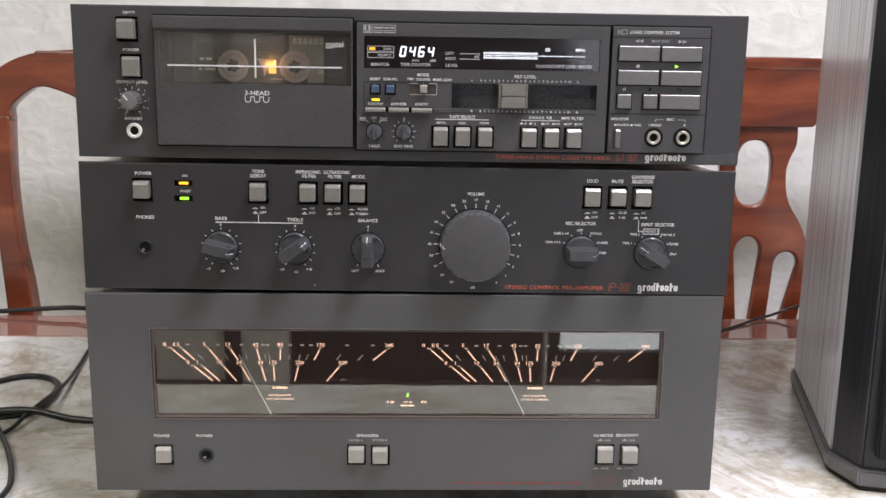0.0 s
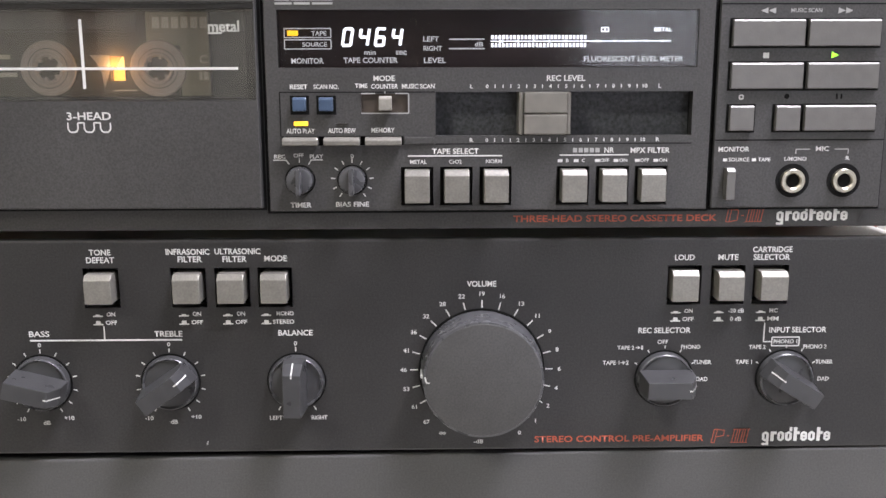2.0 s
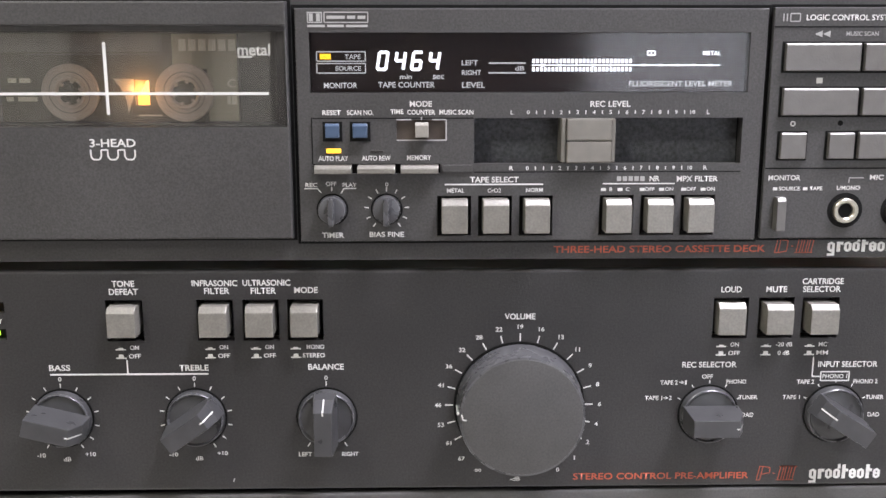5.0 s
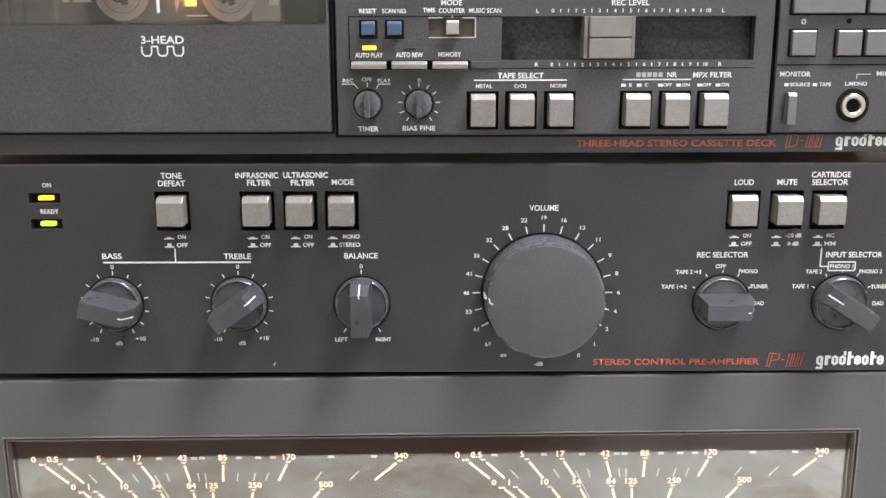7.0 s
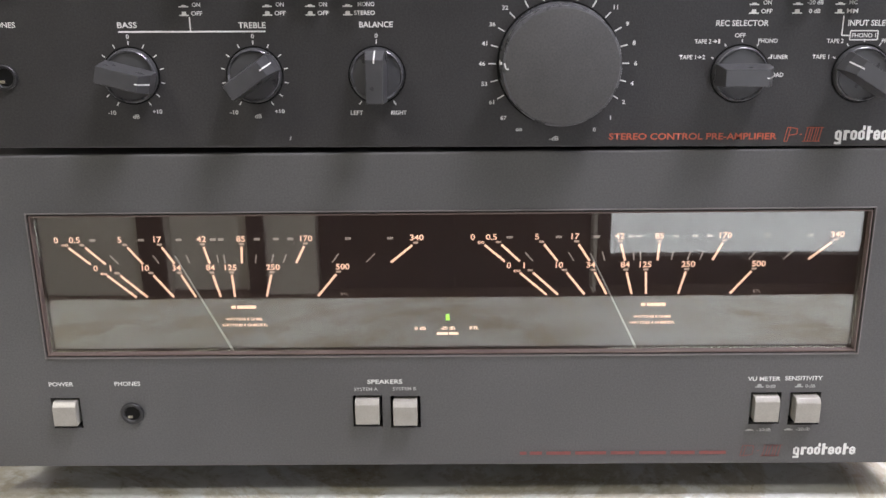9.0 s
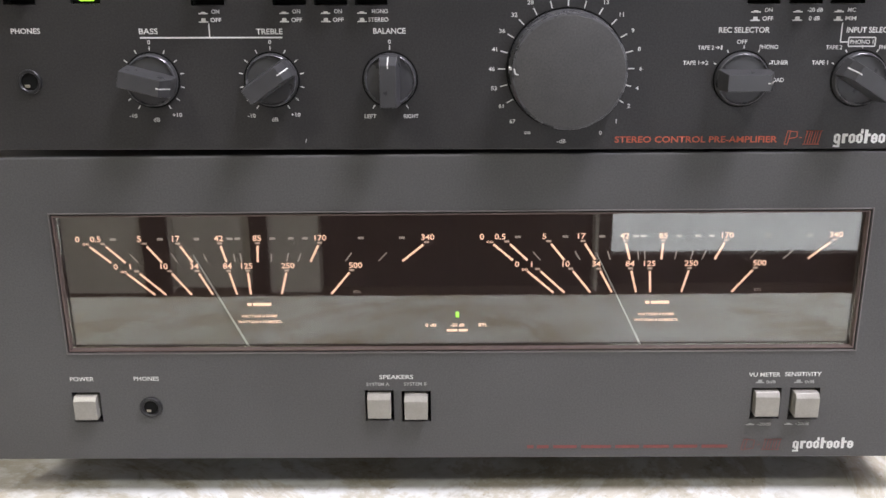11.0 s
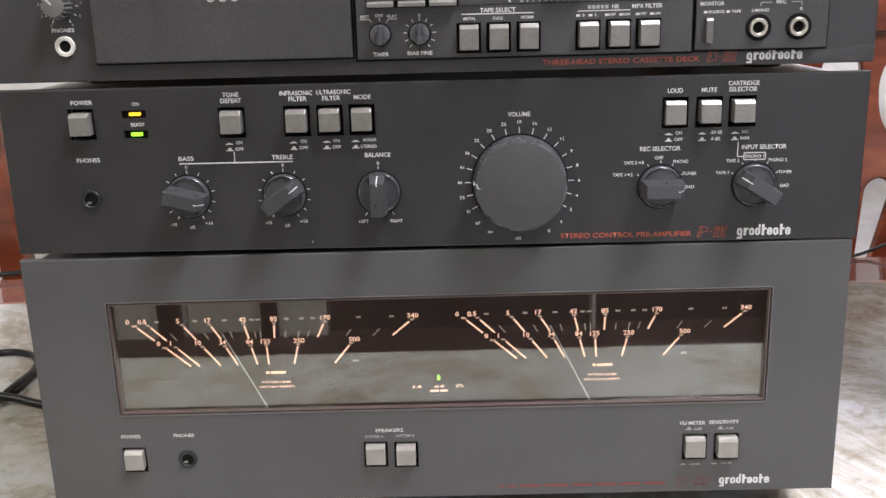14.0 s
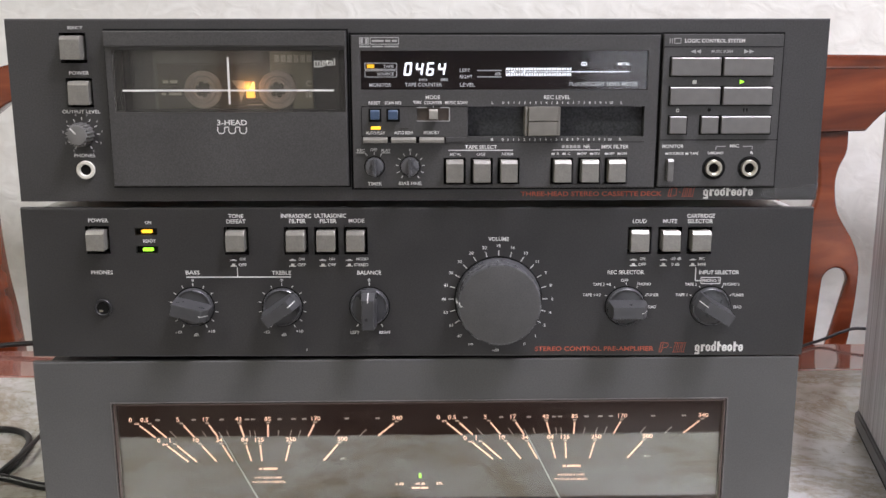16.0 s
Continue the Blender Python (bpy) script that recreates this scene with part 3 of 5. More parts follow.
def outline(name, loops, y0, y1, mat, parent, label=""):
    """A board cut to the outline loops[0] with the holes loops[1:], its edges rounded."""
    cu = bpy.data.curves.new(name, "CURVE")
    cu.dimensions, cu.fill_mode = "2D", "BOTH"
    cu.extrude, cu.bevel_depth, cu.bevel_resolution = (y1 - y0) / 2 - 0.003, 0.003, 2
    for pts in loops:
        sp = cu.splines.new("POLY")
        sp.points.add(len(pts) - 1)
        for q, (px, pz) in zip(sp.points, pts):
            q.co = (px, pz, 0, 1)
        sp.use_cyclic_u = True
    ob = bpy.data.objects.new(name, cu)
    scene.collection.objects.link(ob)
    bpy.context.view_layer.update()
    me = bpy.data.meshes.new_from_object(ob.evaluated_get(bpy.context.evaluated_depsgraph_get()))
    bpy.data.objects.remove(ob)
    me.transform(Matrix.Translation((0, (y0 + y1) / 2, 0)) @ Matrix.Rotation(radians(90), 4, "X"))
    me.name = name
    bm = bmesh.new()
    bm.from_mesh(me)
    bmesh.ops.remove_doubles(bm, verts=bm.verts, dist=2e-5)
    bm.to_mesh(me)
    bm.free()
    me.materials.clear()
    me.materials.append(mat)
    o = new(name, me)
    o.parent = parent
    if label:
        o["label"] = label
    return o


def curve_through(pts, n=6):
    """Catmull-Rom points along an open polyline."""
    out = []
    for i in range(len(pts) - 1):
        p0, p1, p2, p3 = (Vector(pts[max(0, min(len(pts) - 1, i + k))]) for k in (-1, 0, 1, 2))
        for j in range(n):
            t = j / n
            out.append(tuple(0.5 * ((2 * p1) + (p2 - p0) * t + (2 * p0 - 5 * p1 + 4 * p2 - p3) * t * t + (3 * p1 - p0 - 3 * p2 + p3) * t ** 3)))
    return out + [tuple(pts[-1])]


def mirrored(half):
    """Closes a right half outline, given from the top axis round to the bottom axis."""
    return half + [(-a, b) for a, b in reversed(half) if abs(a) > 1e-6]


def tear(cx, zt, zb, w, wb, n=12):
    """A hole with a round top at zt, tapering to the half width wb at zb."""
    top = [(cx + w * math.cos(a), zt - w * 1.25 + w * 1.25 * math.sin(a)) for a in (math.pi * i / n for i in range(n + 1))]
    return top + [(cx - wb, zb), (cx + wb, zb)]


def dining_chair(x, y):
    chair = empty("dining_chair", Matrix.Translation((x, y, 0)), "red-brown lacquered mahogany dining chair with a pierced splat", "chair", "chairs at the table")
    rail = mirrored(curve_through([(0, 1.074), (0.105, 1.072), (0.158, 1.066), (0.198, 1.047), (0.215, 1.016), (0.216, 0.988)], 5)
                    + curve_through([(0.191, 0.988), (0.188, 1.005), (0.153, 1.030), (0.118, 1.024), (0.092, 1.010), (0.072, 0.989)], 5) + [(0, 0.987)])
    outline("crest_rail", [rail], -0.012, 0.014, MAHOG, chair)
    bm = bmesh.new()
    add_box(bm, -0.150, 0.150, -0.0135, 0.0155, 1.060, 1.0735, 0.003)
    part("crest_moulding", bm, MAHOG, chair)
    splat = mirrored([(0, 0.986)] + curve_through([(0.053, 0.986), (0.053, 0.962), (0.045, 0.942), (0.042, 0.920), (0.048, 0.885), (0.070, 0.848), (0.080, 0.812), (0.076, 0.740), (0.068, 0.690)], 5) + [(0, 0.690)])
    up = [(0.027 * math.copysign(abs(math.cos(a)) ** 0.75, math.cos(a)), 0.9235 + 0.047 * math.copysign(abs(math.sin(a)) ** 0.75, math.sin(a))) for a in (2 * math.pi * i / 32 for i in range(32))]
    side = [(0.054 + 0.0195 * math.cos(a), 0.797 + 0.022 * math.sin(a)) for a in (math.pi * i / 12 for i in range(13))] + [(0.029, 0.705), (0.052, 0.705)]
    outline("splat", [splat, up, tear(0, 0.840, 0.705, 0.021, 0.011), side, [(-q, z) for q, z in reversed(side)]], -0.006, 0.008, MAHOG, chair)
    for s in (-1, 1):
        post = curve_through([(s * 0.216, 0.987), (s * 0.216, 0.90), (s * 0.208, 0.73), (s * 0.195, 0.45), (s * 0.200, 0.0)], 4) + curve_through([(s * 0.170, 0.0), (s * 0.162, 0.45), (s * 0.180, 0.73), (s * 0.191, 0.82), (s * 0.195, 0.90), (s * 0.192, 0.987)], 4)
        outline("back_post", [post], -0.014, 0.016, MAHOG, chair)
        bm = bmesh.new()
        bmesh.ops.create_cone(bm, cap_ends=True, segments=16, radius1=0.016, radius2=0.022, depth=0.43, matrix=Matrix.Translation((s * 0.19, -0.36, 0.215)))
        smooth(part("front_leg", bm, MAHOG, chair))
    bm = bmesh.new()
    add_box(bm, -0.172, 0.172, -0.012, 0.014, 0.655, 0.689, 0.004)
    part("lower_rail", bm, MAHOG, chair)
    bm = bmesh.new()
    add_box(bm, -0.22, 0.22, -0.40, -0.016, 0.43, 0.47, 0.012, 3)
    part("seat", bm, MAHOG, chair)
    return chair


dining_chair(-0.335, 0.623)
dining_chair(0.457, 0.623)

# ---- loudspeaker ----
spk = empty("loudspeaker", Matrix.Translation((0.340, 0.076, TABLE)) @ Matrix.Rotation(radians(-14.3), 4, "Z"), "tall black ash-veneered loudspeaker standing on the marble table", "loudspeaker")


def prism(name, pts, z0, z1, mat, parent, bev=0.0015):
    bm = bmesh.new()
    lo = [bm.verts.new((a, b, z0)) for a, b in pts]
    hi = [bm.verts.new((a, b, z1)) for a, b in pts]
    n = len(pts)
    for i in range(n):
        bm.faces.new((lo[i], lo[(i + 1) % n], hi[(i + 1) % n], hi[i]))
    bm.faces.new(hi)
    bm.faces.new(lo[::-1])
    bmesh.ops.recalc_face_normals(bm, faces=bm.faces)
    bmesh.ops.bevel(bm, geom=list(bm.edges), offset=bev, segments=2, affect="EDGES")
    return part(name, bm, mat, parent)


# cabinet sides take the lightened veneer, sheen included in its colour
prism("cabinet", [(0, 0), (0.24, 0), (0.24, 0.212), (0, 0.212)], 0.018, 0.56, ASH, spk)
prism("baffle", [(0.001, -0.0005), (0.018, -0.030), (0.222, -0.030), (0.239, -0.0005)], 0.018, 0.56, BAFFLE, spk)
prism("plinth", [(-0.002, -0.001), (0.016, -0.033), (0.224, -0.033), (0.242, -0.001), (0.242, 0.215), (-0.002, 0.215)], 0.004, 0.0172, PLINTH, spk)
prism("base_shoe", [(-0.001, 0.0), (0.017, -0.032), (0.223, -0.032), (0.241, 0.0), (0.241, 0.214), (-0.001, 0.214)], 0.0, 0.0035, CASE, spk)
prism("grille", [(0.026, -0.040), (0.214, -0.040), (0.214, -0.0305), (0.026, -0.0305)], 0.03, 0.54, GRILLE, spk)

# ---- power amplifier ----
amp = empty("power_amplifier", Matrix.Translation((0, 0, 0.765)), "grey-fronted stereo power amplifier with two lit meters on the table", "amplifier")
AH = 144.5
keys = {"power": (-176, -165, 20.5, 33.2), "a": (-40.9, -29.6, 20.6, 33.6), "b": (-24.0, -12.6, 20.0, 33.2), "vu": (136, 147.5, 20.8, 34.0), "sens": (153.4, 165, 20.3, 34.0)}
WIN = (-176.6, 179.8, 53.6, 120.0)
holes = [(a - 1, b + 1, c - 1, d + 1.4) for a, b, c, d in keys.values()] + [WIN]
ap = plate("front_panel", -219, 219.5, 0, AH, holes, 0, 4, AMPGREY, amp, 0.9, "satin grey painted front panel")
body(amp, 213, AH, 330, CASE, 3, [(WIN[0] - 2.6, WIN[1] + 2.6, WIN[2] - 2.6, WIN[3] + 2.6), (-180, 170, 15, 40)])
feet(amp, (-150, 150), (85, 290), -20, 3.2, 18)
for n, (a, b, c, d) in keys.items():
    key(a, b, c, d, ap, 3.0 if n in ("a", "vu", "power") else 4.5, BUTTONB, "push_button", 0.7, "satin grey square push button", 0.5)
    well(ap, a, b, c, d)
socket(ap, -140.9, 27.0, 5.2, 3.4, JACKB, 1.2, "black headphone socket")
for s, x, z, h, w in (("POWER", -171.3, 41.4, 2.1, 11), ("PHONES", -141.7, 41.5, 2.1, 11.5), ("SPEAKERS", -27.2, 41.8, 2.1, 15.5), ("SYSTEM A", -35.7, 38.2, 1.7, 10.5), ("SYSTEM B", -18.6, 38.3, 1.7, 10.5),
                      ("VU METER", 140.0, 42.1, 2.1, 14.3), ("SENSITIVITY", 157.4, 42.3, 2.1, 16.5), ("0dB", 143.2, 38.5, 1.6, 4.4), ("0dB", 160.6, 38.5, 1.6, 4.4), ("-20dB", 142.0, 17.2, 1.6, 6.2), ("-20dB", 159.5, 17.4, 1.6, 6.2)):
    words(ap, s, x, z, h, PRINT if h > 1.9 else DIMPRINT, w)
for x, z, q in ((138.2, 38.6, False), (155.6, 38.6, False), (135.6, 17.4, True), (153.0, 17.5, True)):
    icon(ap, x, z, q, DIMPRINT)
bars(ap, [(33, 36), (37.5, 43), (45, 56), (58, 72), (74, 85), (87, 99), (101, 112), (114, 126)], 5.9, 1.6, DIMRED)
model_mark(ap, 132, 151.3, 4.1, 9.4, DIMRED)
maker_mark(ap, 156, 184.3, 2.9, 10.3, PRINT)
# meters behind one pane
mw = block("meter_housing", WIN[0] - 3, WIN[1] + 3, WIN[2] - 3, WIN[3] + 3, 11, 13, METERCARD, amp, 0, "black meter dial behind glass")
for inset, wide, yf, mat in ((0.0, 0.6, -0.5, BEZEL), (0.6, 0.7, 0.6, DARK), (1.3, 0.7, -0.1, BEZELWARM)):
    x0, x1, z0, z1 = WIN[0] + inset, WIN[1] - inset, WIN[2] + inset, WIN[3] - inset
    for a, b, c, d in ((x0, x1, z1 - wide, z1), (x0, x1, z0, z0 + wide), (x0, x0 + wide, z0 + wide, z1 - wide), (x1 - wide, x1, z0 + wide, z1 - wide)):
        block("bezel_strip", a, b, c, d, yf, 4.05, mat, mw, 0.12)
for x0, x1, z0, z1 in ((WIN[0], WIN[1], WIN[3], WIN[3] + 2.5), (WIN[0], WIN[1], WIN[2] - 2.5, WIN[2]), (WIN[0] - 2.5, WIN[0], WIN[2], WIN[3]), (WIN[1], WIN[1] + 2.5, WIN[2], WIN[3])):
    block("housing_wall", x0, x1, z0, z1, 4.1, 11, DIAL, mw, 0)
block("meter_glass", WIN[0] + 2.02, WIN[1] - 2.02, WIN[2] + 2.02, WIN[3] - 2.02, 3.0, 3.9, METERGLASS, mw, 0)
Y = 10.15
BIG = (("0", -169.4), ("0.5", -161.3), ("5", -141.6), ("17", -125.0), ("42", -105.9), ("85", -88.7), ("170", -60.2), ("340", -12.2))
SMALL = (-153.4, -132.2, -115.8, -100.9, -97.4, -81.7, -73.4, -67.1, -42.1, -23.8)
LOW = (("0", -153.6), ("1", -147.0), ("10", -131.6), ("34", -117.9), ("84", -102.9), ("125", -94.1), ("250", -75.5), ("500", -44.9))
MAJOR = ((-164.3, -155.4), (-156.9, -148.9), (-138.5, -132.4), (-123.5, -118.5), (-105.2, -103.1), (-88.6, -89.0), (-61.3, -65.2), (-14.3, -23.7))
MINOR = ((-146.6, -143.2), (-127.8, -125.4), (-113.2, -111.9), (-99.7, -99.2), (-96.7, -96.3), (-82.4, -83.0), (-74.9, -76.0), (-69.3, -70.8), (-46.5, -49.4), (-30.6, -34.5))
LOWT = ((-148.8, -136.9), (-143.0, -131.9), (-128.4, -120.2), (-116.1, -110.5), (-102.2, -99.5), (-93.8, -93.2), (-76.4, -79.1), (-47.8, -56.4))
for dx, tip in ((0.0, 0.0), (181.4, -1.6)):
    meter = block("meter_scale", dx - 172, dx - 6, 57, 118, 10.4, 10.7, METERCARD, mw, 0)
    for s, x in BIG:
        words(meter, s, x + dx, 105.1, 2.7, LITMARK, None, Y)
    for s, x in LOW:
        words(meter, s, x + dx, 92.1, 2.7, LITMARK, None, Y)
    bars(meter, [(x + dx - 1.3, x + dx + 1.3) for x in SMALL], 104.9, 1.1, LITDIM, Y)
    strokes("scale_tick", meter, [(a + dx, 101.6, b + dx, 93.9) for a, b in MAJOR], 1.0, LITMARK, Y)
    strokes("scale_tick", meter, [(a + dx, 98.0, b + dx, 94.0) for a, b in MINOR], 0.55, LITDIM, Y)
    strokes("scale_tick", meter, [(a + dx, 88.7, b + dx, 78.4) for a, b in LOWT], 1.0, LITMARK, Y)
    for s, x, z in (("oo", -165.8, 102.7), ("oo", -150.1, 89.5)):
        words(meter, s, x + dx, z, 1.1, LITMARK, 3.0, Y)
    bars(meter, [(a + (a - b) * 0.17 + dx - 1.1, a + (a - b) * 0.17 + dx + 1.1) for a, b in MAJOR[1:]], 102.8, 0.95, LITSMALL, Y)
    bars(meter, [(a + (a - b) * 0.12 + dx - 1.1, a + (a - b) * 0.12 + dx + 1.1) for a, b in LOWT[1:]], 89.8, 0.95, LITSMALL, Y)
    words(meter, "BTL", dx - 44.6, 79.4, 1.3, LITDIM, 3.4, Y)
    bars(meter, [(dx - 95.2, dx - 93.2), (dx - 92.6, dx - 84.2)], 73.5, 1.5, LITMARK, Y)
    words(meter, "WATTS/dB 8 OHMS", dx - 90.0, 67.8, 1.35, LITMARK, 16.5, Y)
    words(meter, "WATTS/dB 4 OHMS/BTL", dx - 89.8, 65.0, 1.35, LITMARK, 20.5, Y)
    bm = bmesh.new()
    a, b = Vector((-117.2 + dx + tip, 98.4)), Vector((-91.6 + dx + tip, 46.5))
    d = (b - a).normalized()
    for i, (q, w) in enumerate(((a, 0.22), (b, 0.5))):
        for s in (-1, 1):
            for yy in (7.2, 7.6):
                bm.verts.new(((q.x + s * w * d.y) * MM, yy * MM, (q.y - s * w * d.x) * MM))
    bmesh.ops.convex_hull(bm, input=bm.verts)
    part("needle", bm, NEEDLE, meter, "thin pale meter needle")
for x, m in ((-11.4, LEDOFF), (0.8, LEDG), (12.6, LEDOFF)):
    block("indicator_led", x - 0.8, x + 0.8, 66.6, 69.2, 10.0, 11, m, mw, 0.2)
for s, x, z, h, w in (("0 dB", -11.4, 62.9, 1.6, 5.0), ("-20 dB", 0.8, 62.9, 1.6, 6.4), ("BTL", 12.6, 62.9, 1.6, 4.0)):
    words(mw, s, x, z, h, LITMARK, w, Y)
bars(mw, [(-4.2, 0.8), (1.4, 5.6)], 60.3, 1.2, LITMARK, Y)

# ---- preamplifier ----
pre = empty("preamplifier", Matrix.Translation((0.0015, 0, 0.9115)) @ Matrix.Rotation(0.0065, 4, "Y"), "black control preamplifier with large volume knob on the amplifier", "preamplifier")
PH = 85.8
out_keys = ((-107.0, -95.8), (-73.8, -62.7), (-57.0, -46.0), (-40.6, -29.8), (117.5, 128.3), (134.4, 145.3), (150.8, 162.2))
sq = [(a, b, 60.3, 73.2) for a, b in out_keys] + [(-183.4, -172.6, 60.8, 73.8)]
leds = [(-157.2, -144.9, 70.4, 74.4), (-157.2, -144.9, 60.1, 64.2)]
pp = plate("front_panel", -219.5, 219.5, 0, PH, [(a - 1.2, b + 1.2, c - 1.0, d + 1.8) for a, b, c, d in sq] + leds, 0, 4, PREPAINT, pre, 0.9, "black satin front panel with white lettering")
body(pre, 214, PH, 300, SILVERTOP, 4, [(-188, 168, 56, 78)])
feet(pre, (-180, 180), (45, 260), -2.2, 4.2, 12)
for i, (a, b, c, d) in enumerate(sq):
    key(a, b, c, d, pp, 2.5 if i == 4 else 5.0, BUTTON, "push_button", 0.8, "satin grey square push button", 0.33)
    well(pp, a, b, c, d)
for (a, b, c, d), m in zip(leds, (LEDY, LEDG)):
    well(pp, a, b, c, d, 3.0)
    block("indicator_led", a + 3.4, b - 3.2, c + 1.1, d - 1.2, 0.6, 3, m, pp, 0.4, "small lit indicator lamp")
socket(pp, -177.8, 28.9, 5.0, 3.6, JACKB, 1.2, "black headphone socket")
for s, x, z, h, w in (("POWER", -176.9, 78.8, 2.2, 11.0), ("ON", -149.6, 77.6, 1.8, 3.4), ("READY", -149.4, 67.2, 1.8, 7.0), ("PHONES", -176.9, 49.4, 2.2, 12.0),
                      ("TONE", -101.1, 81.2, 2.3, 8.2), ("DEFEAT", -101.1, 78.2, 2.3, 10.6), ("INFRASONIC", -67.9, 81.3, 2.3, 16.6), ("FILTER", -67.2, 78.4, 2.3, 9.2), ("ULTRASONIC", -49.0, 81.4, 2.3, 17.4), ("FILTER", -50.2, 78.4, 2.3, 9.2),
                      ("MODE", -34.6, 78.6, 2.3, 8.6), ("BASS", -126.5, 49.2, 2.3, 7.8), ("TREBLE", -77.0, 49.0, 2.3, 10.8), ("BALANCE", -28.0, 49.1, 2.3, 13.2), ("VOLUME", 44.2, 68.2, 2.3, 11.4),
                      ("LOUD", 122.5, 78.2, 2.3, 7.6), ("MUTE", 139.4, 78.2, 2.3, 7.8), ("CARTRIDGE", 156.5, 81.2, 2.3, 15.4), ("SELECTOR", 156.3, 78.2, 2.3, 14.2), ("REC SELECTOR", 116.0, 49.1, 2.3, 20.6), ("INPUT SELECTOR", 168.6, 49.0, 2.3, 22.6)):
    words(pp, s, x, z, h, PRINT, w)
for x, on, off in ((-100.9, "ON", "OFF"), (-68.0, "ON", "OFF"), (-51.1, "ON", "OFF"), (122.6, "ON", "OFF"), (139.5, "-20 dB", "0 dB"), (156.0, "MC", "MM")):
    icon(pp, x - 2.6, 56.6, True, PRINT)
    icon(pp, x - 2.6, 53.3, False, PRINT)
    k = 4.2 if len(on) > 3 else 2.4
    words(pp, on, x + k, 56.9, 1.7, PRINT, 6.2 if len(on) > 3 else 3.2)
    words(pp, off, x + k, 53.6, 1.7, PRINT, 4.4)
icon(pp, -39.0, 56.6, True, PRINT)
icon(pp, -39.0, 53.3, False, PRINT)
words(pp, "MONO", -31.7, 56.9, 1.7, PRINT, 6.6)
words(pp, "STEREO", -32.4, 53.6, 1.7, PRINT, 8.2)
bars(pp, [(-130.2, -71.8)], 46.6, 0.65, PRINT)
strokes("printed_line", pp, [(-101.5, 46.9, -101.5, 52.2), (155.3, 51.8, 155.3, 44.2), (155.3, 44.2, 158.6, 44.2), (158.6, 42.5, 158.6, 46.0), (158.6, 46.0, 169.4, 46.0), (169.4, 46.0, 169.4, 42.5), (169.4, 42.5, 158.6, 42.5)], 0.5, PRINT)
words(pp, "PHONO 1", 164.0, 44.25, 1.7, PRINT, 9.4)
KZ = 29.4
for x, r, ang in ((-126.8, 11.0, -14), (-77.1, 11.0, 35), (-28.1, 11.0, 90)):
    bar_knob(pp, x, KZ, r, ang)
    words(pp, "0", x, KZ + 15.4, 1.7)
for x in (-126.8, -77.1):
    dial_ticks(pp, x, KZ, 12.1, 13.7, [90, 63, 37, 12, -13, -38, -60, 117, 143, 168, 193, 218, 240])
    words(pp, "-10", x - 9.3, KZ - 14.8, 1.7)
    words(pp, "dB", x + 0.4, KZ - 16.4, 1.7, PRINT, 2.8)
    words(pp, "+10", x + 9.2, KZ - 14.4, 1.7)
dial_ticks(pp, -28.1, KZ, 12.2, 14.0, [90, -58, 238])
words(pp, "LEFT", -36.6, 14.3, 1.7, PRINT, 5.0)
words(pp, "RIGHT", -19.6, 14.3, 1.7, PRINT, 6.2)
for x, ang in ((116.5, 0), (164.6, 148)):
    bar_knob(pp, x, KZ, 11.1, ang)
    dial_ticks(pp, x, KZ, 12.3, 13.5, [90, 61, 29, 120, 151])
for s, x, z, w in (("OFF", 115.5, 44.4, 4.2), ("PHONO", 126.6, 42.3, 7.6), ("TUNER", 131.5, 36.0, 7.2), ("DAD", 131.7, 29.0, 4.6), ("TAPE 2", 101.0, 42.1, 6.6), ("1", 107.4, 42.1, 0.7), ("TAPE 1", 95.4, 36.0, 6.6), ("2", 101.8, 36.0, 1.1),
                   ("PHONO 2", 175.9, 42.1, 9.2), ("TUNER", 180.0, 35.8, 6.9), ("DAD", 180.2, 28.8, 4.5), ("TAPE 2", 153.0, 42.1, 6.6), ("TAPE 1", 148.0, 36.0, 6.6)):
    words(pp, s, x, z, 1.7, PRINT, w)
for x, z in ((104.9, 42.1), (99.2, 36.0)):
    strokes("printed_arrow", pp, [(x, z, x + 1.6, z), (x + 0.8, z + 0.55, x + 1.7, z), (x + 0.8, z - 0.55, x + 1.7, z)], 0.3, PRINT, -0.25, True)
VX, VZ = 44.4, 33.7
vol = drum("volume_knob", VX, VZ, 24.0, 23.0, -0.6, -13.6, KNOBG, pp, 96, 0.5, "large round black volume knob")
# shade round the volume knob, put in as a slightly wider black disc
drum("gap_shade_disc", VX, VZ, 24.7, 24.7, 0.6, -0.3, DARK, vol, 64, 0)
drum("knob_face", VX, VZ, 22.3, 22.1, -13.1, -13.8, KNOBFACE, vol, 96, 0.2)
strokes("pointer_line", vol, [(VX - 22.3, VZ + 1.6, VX - 21.7, VZ - 0.6), (VX - 21.7, VZ - 0.6, VX - 20.5, VZ - 0.8)], 0.55, PRINT, -13.95, True)
block("pointer_notch", VX - 23.95, VX - 23.1, VZ + 0.9, VZ + 1.7, -12.8, -4.5, PRINT, vol, 0)
MARKS = {90: "19", 75: "16", 60: "13", 45: "11", 30: "9", 15: "8", 0: "6", -15: "4", -30: "2", -45: "1", -60: "0", 105: "22", 120: "28", 135: "32", 150: "36", 165: "41", 180: "46", 195: "53", 210: "61", 225: "67", 240: "oo"}
dial_ticks(pp, VX, VZ, 25.0, 28.0, [a for a in MARKS if -40 < a < 220], 0.5)
for a, s in MARKS.items():
    words(pp, s, VX + 30.6 * math.cos(radians(a)), VZ + 30.6 * math.sin(radians(a)), 1.2 if s == "oo" else 1.7, PRINT, 2.6 if s == "oo" else None)
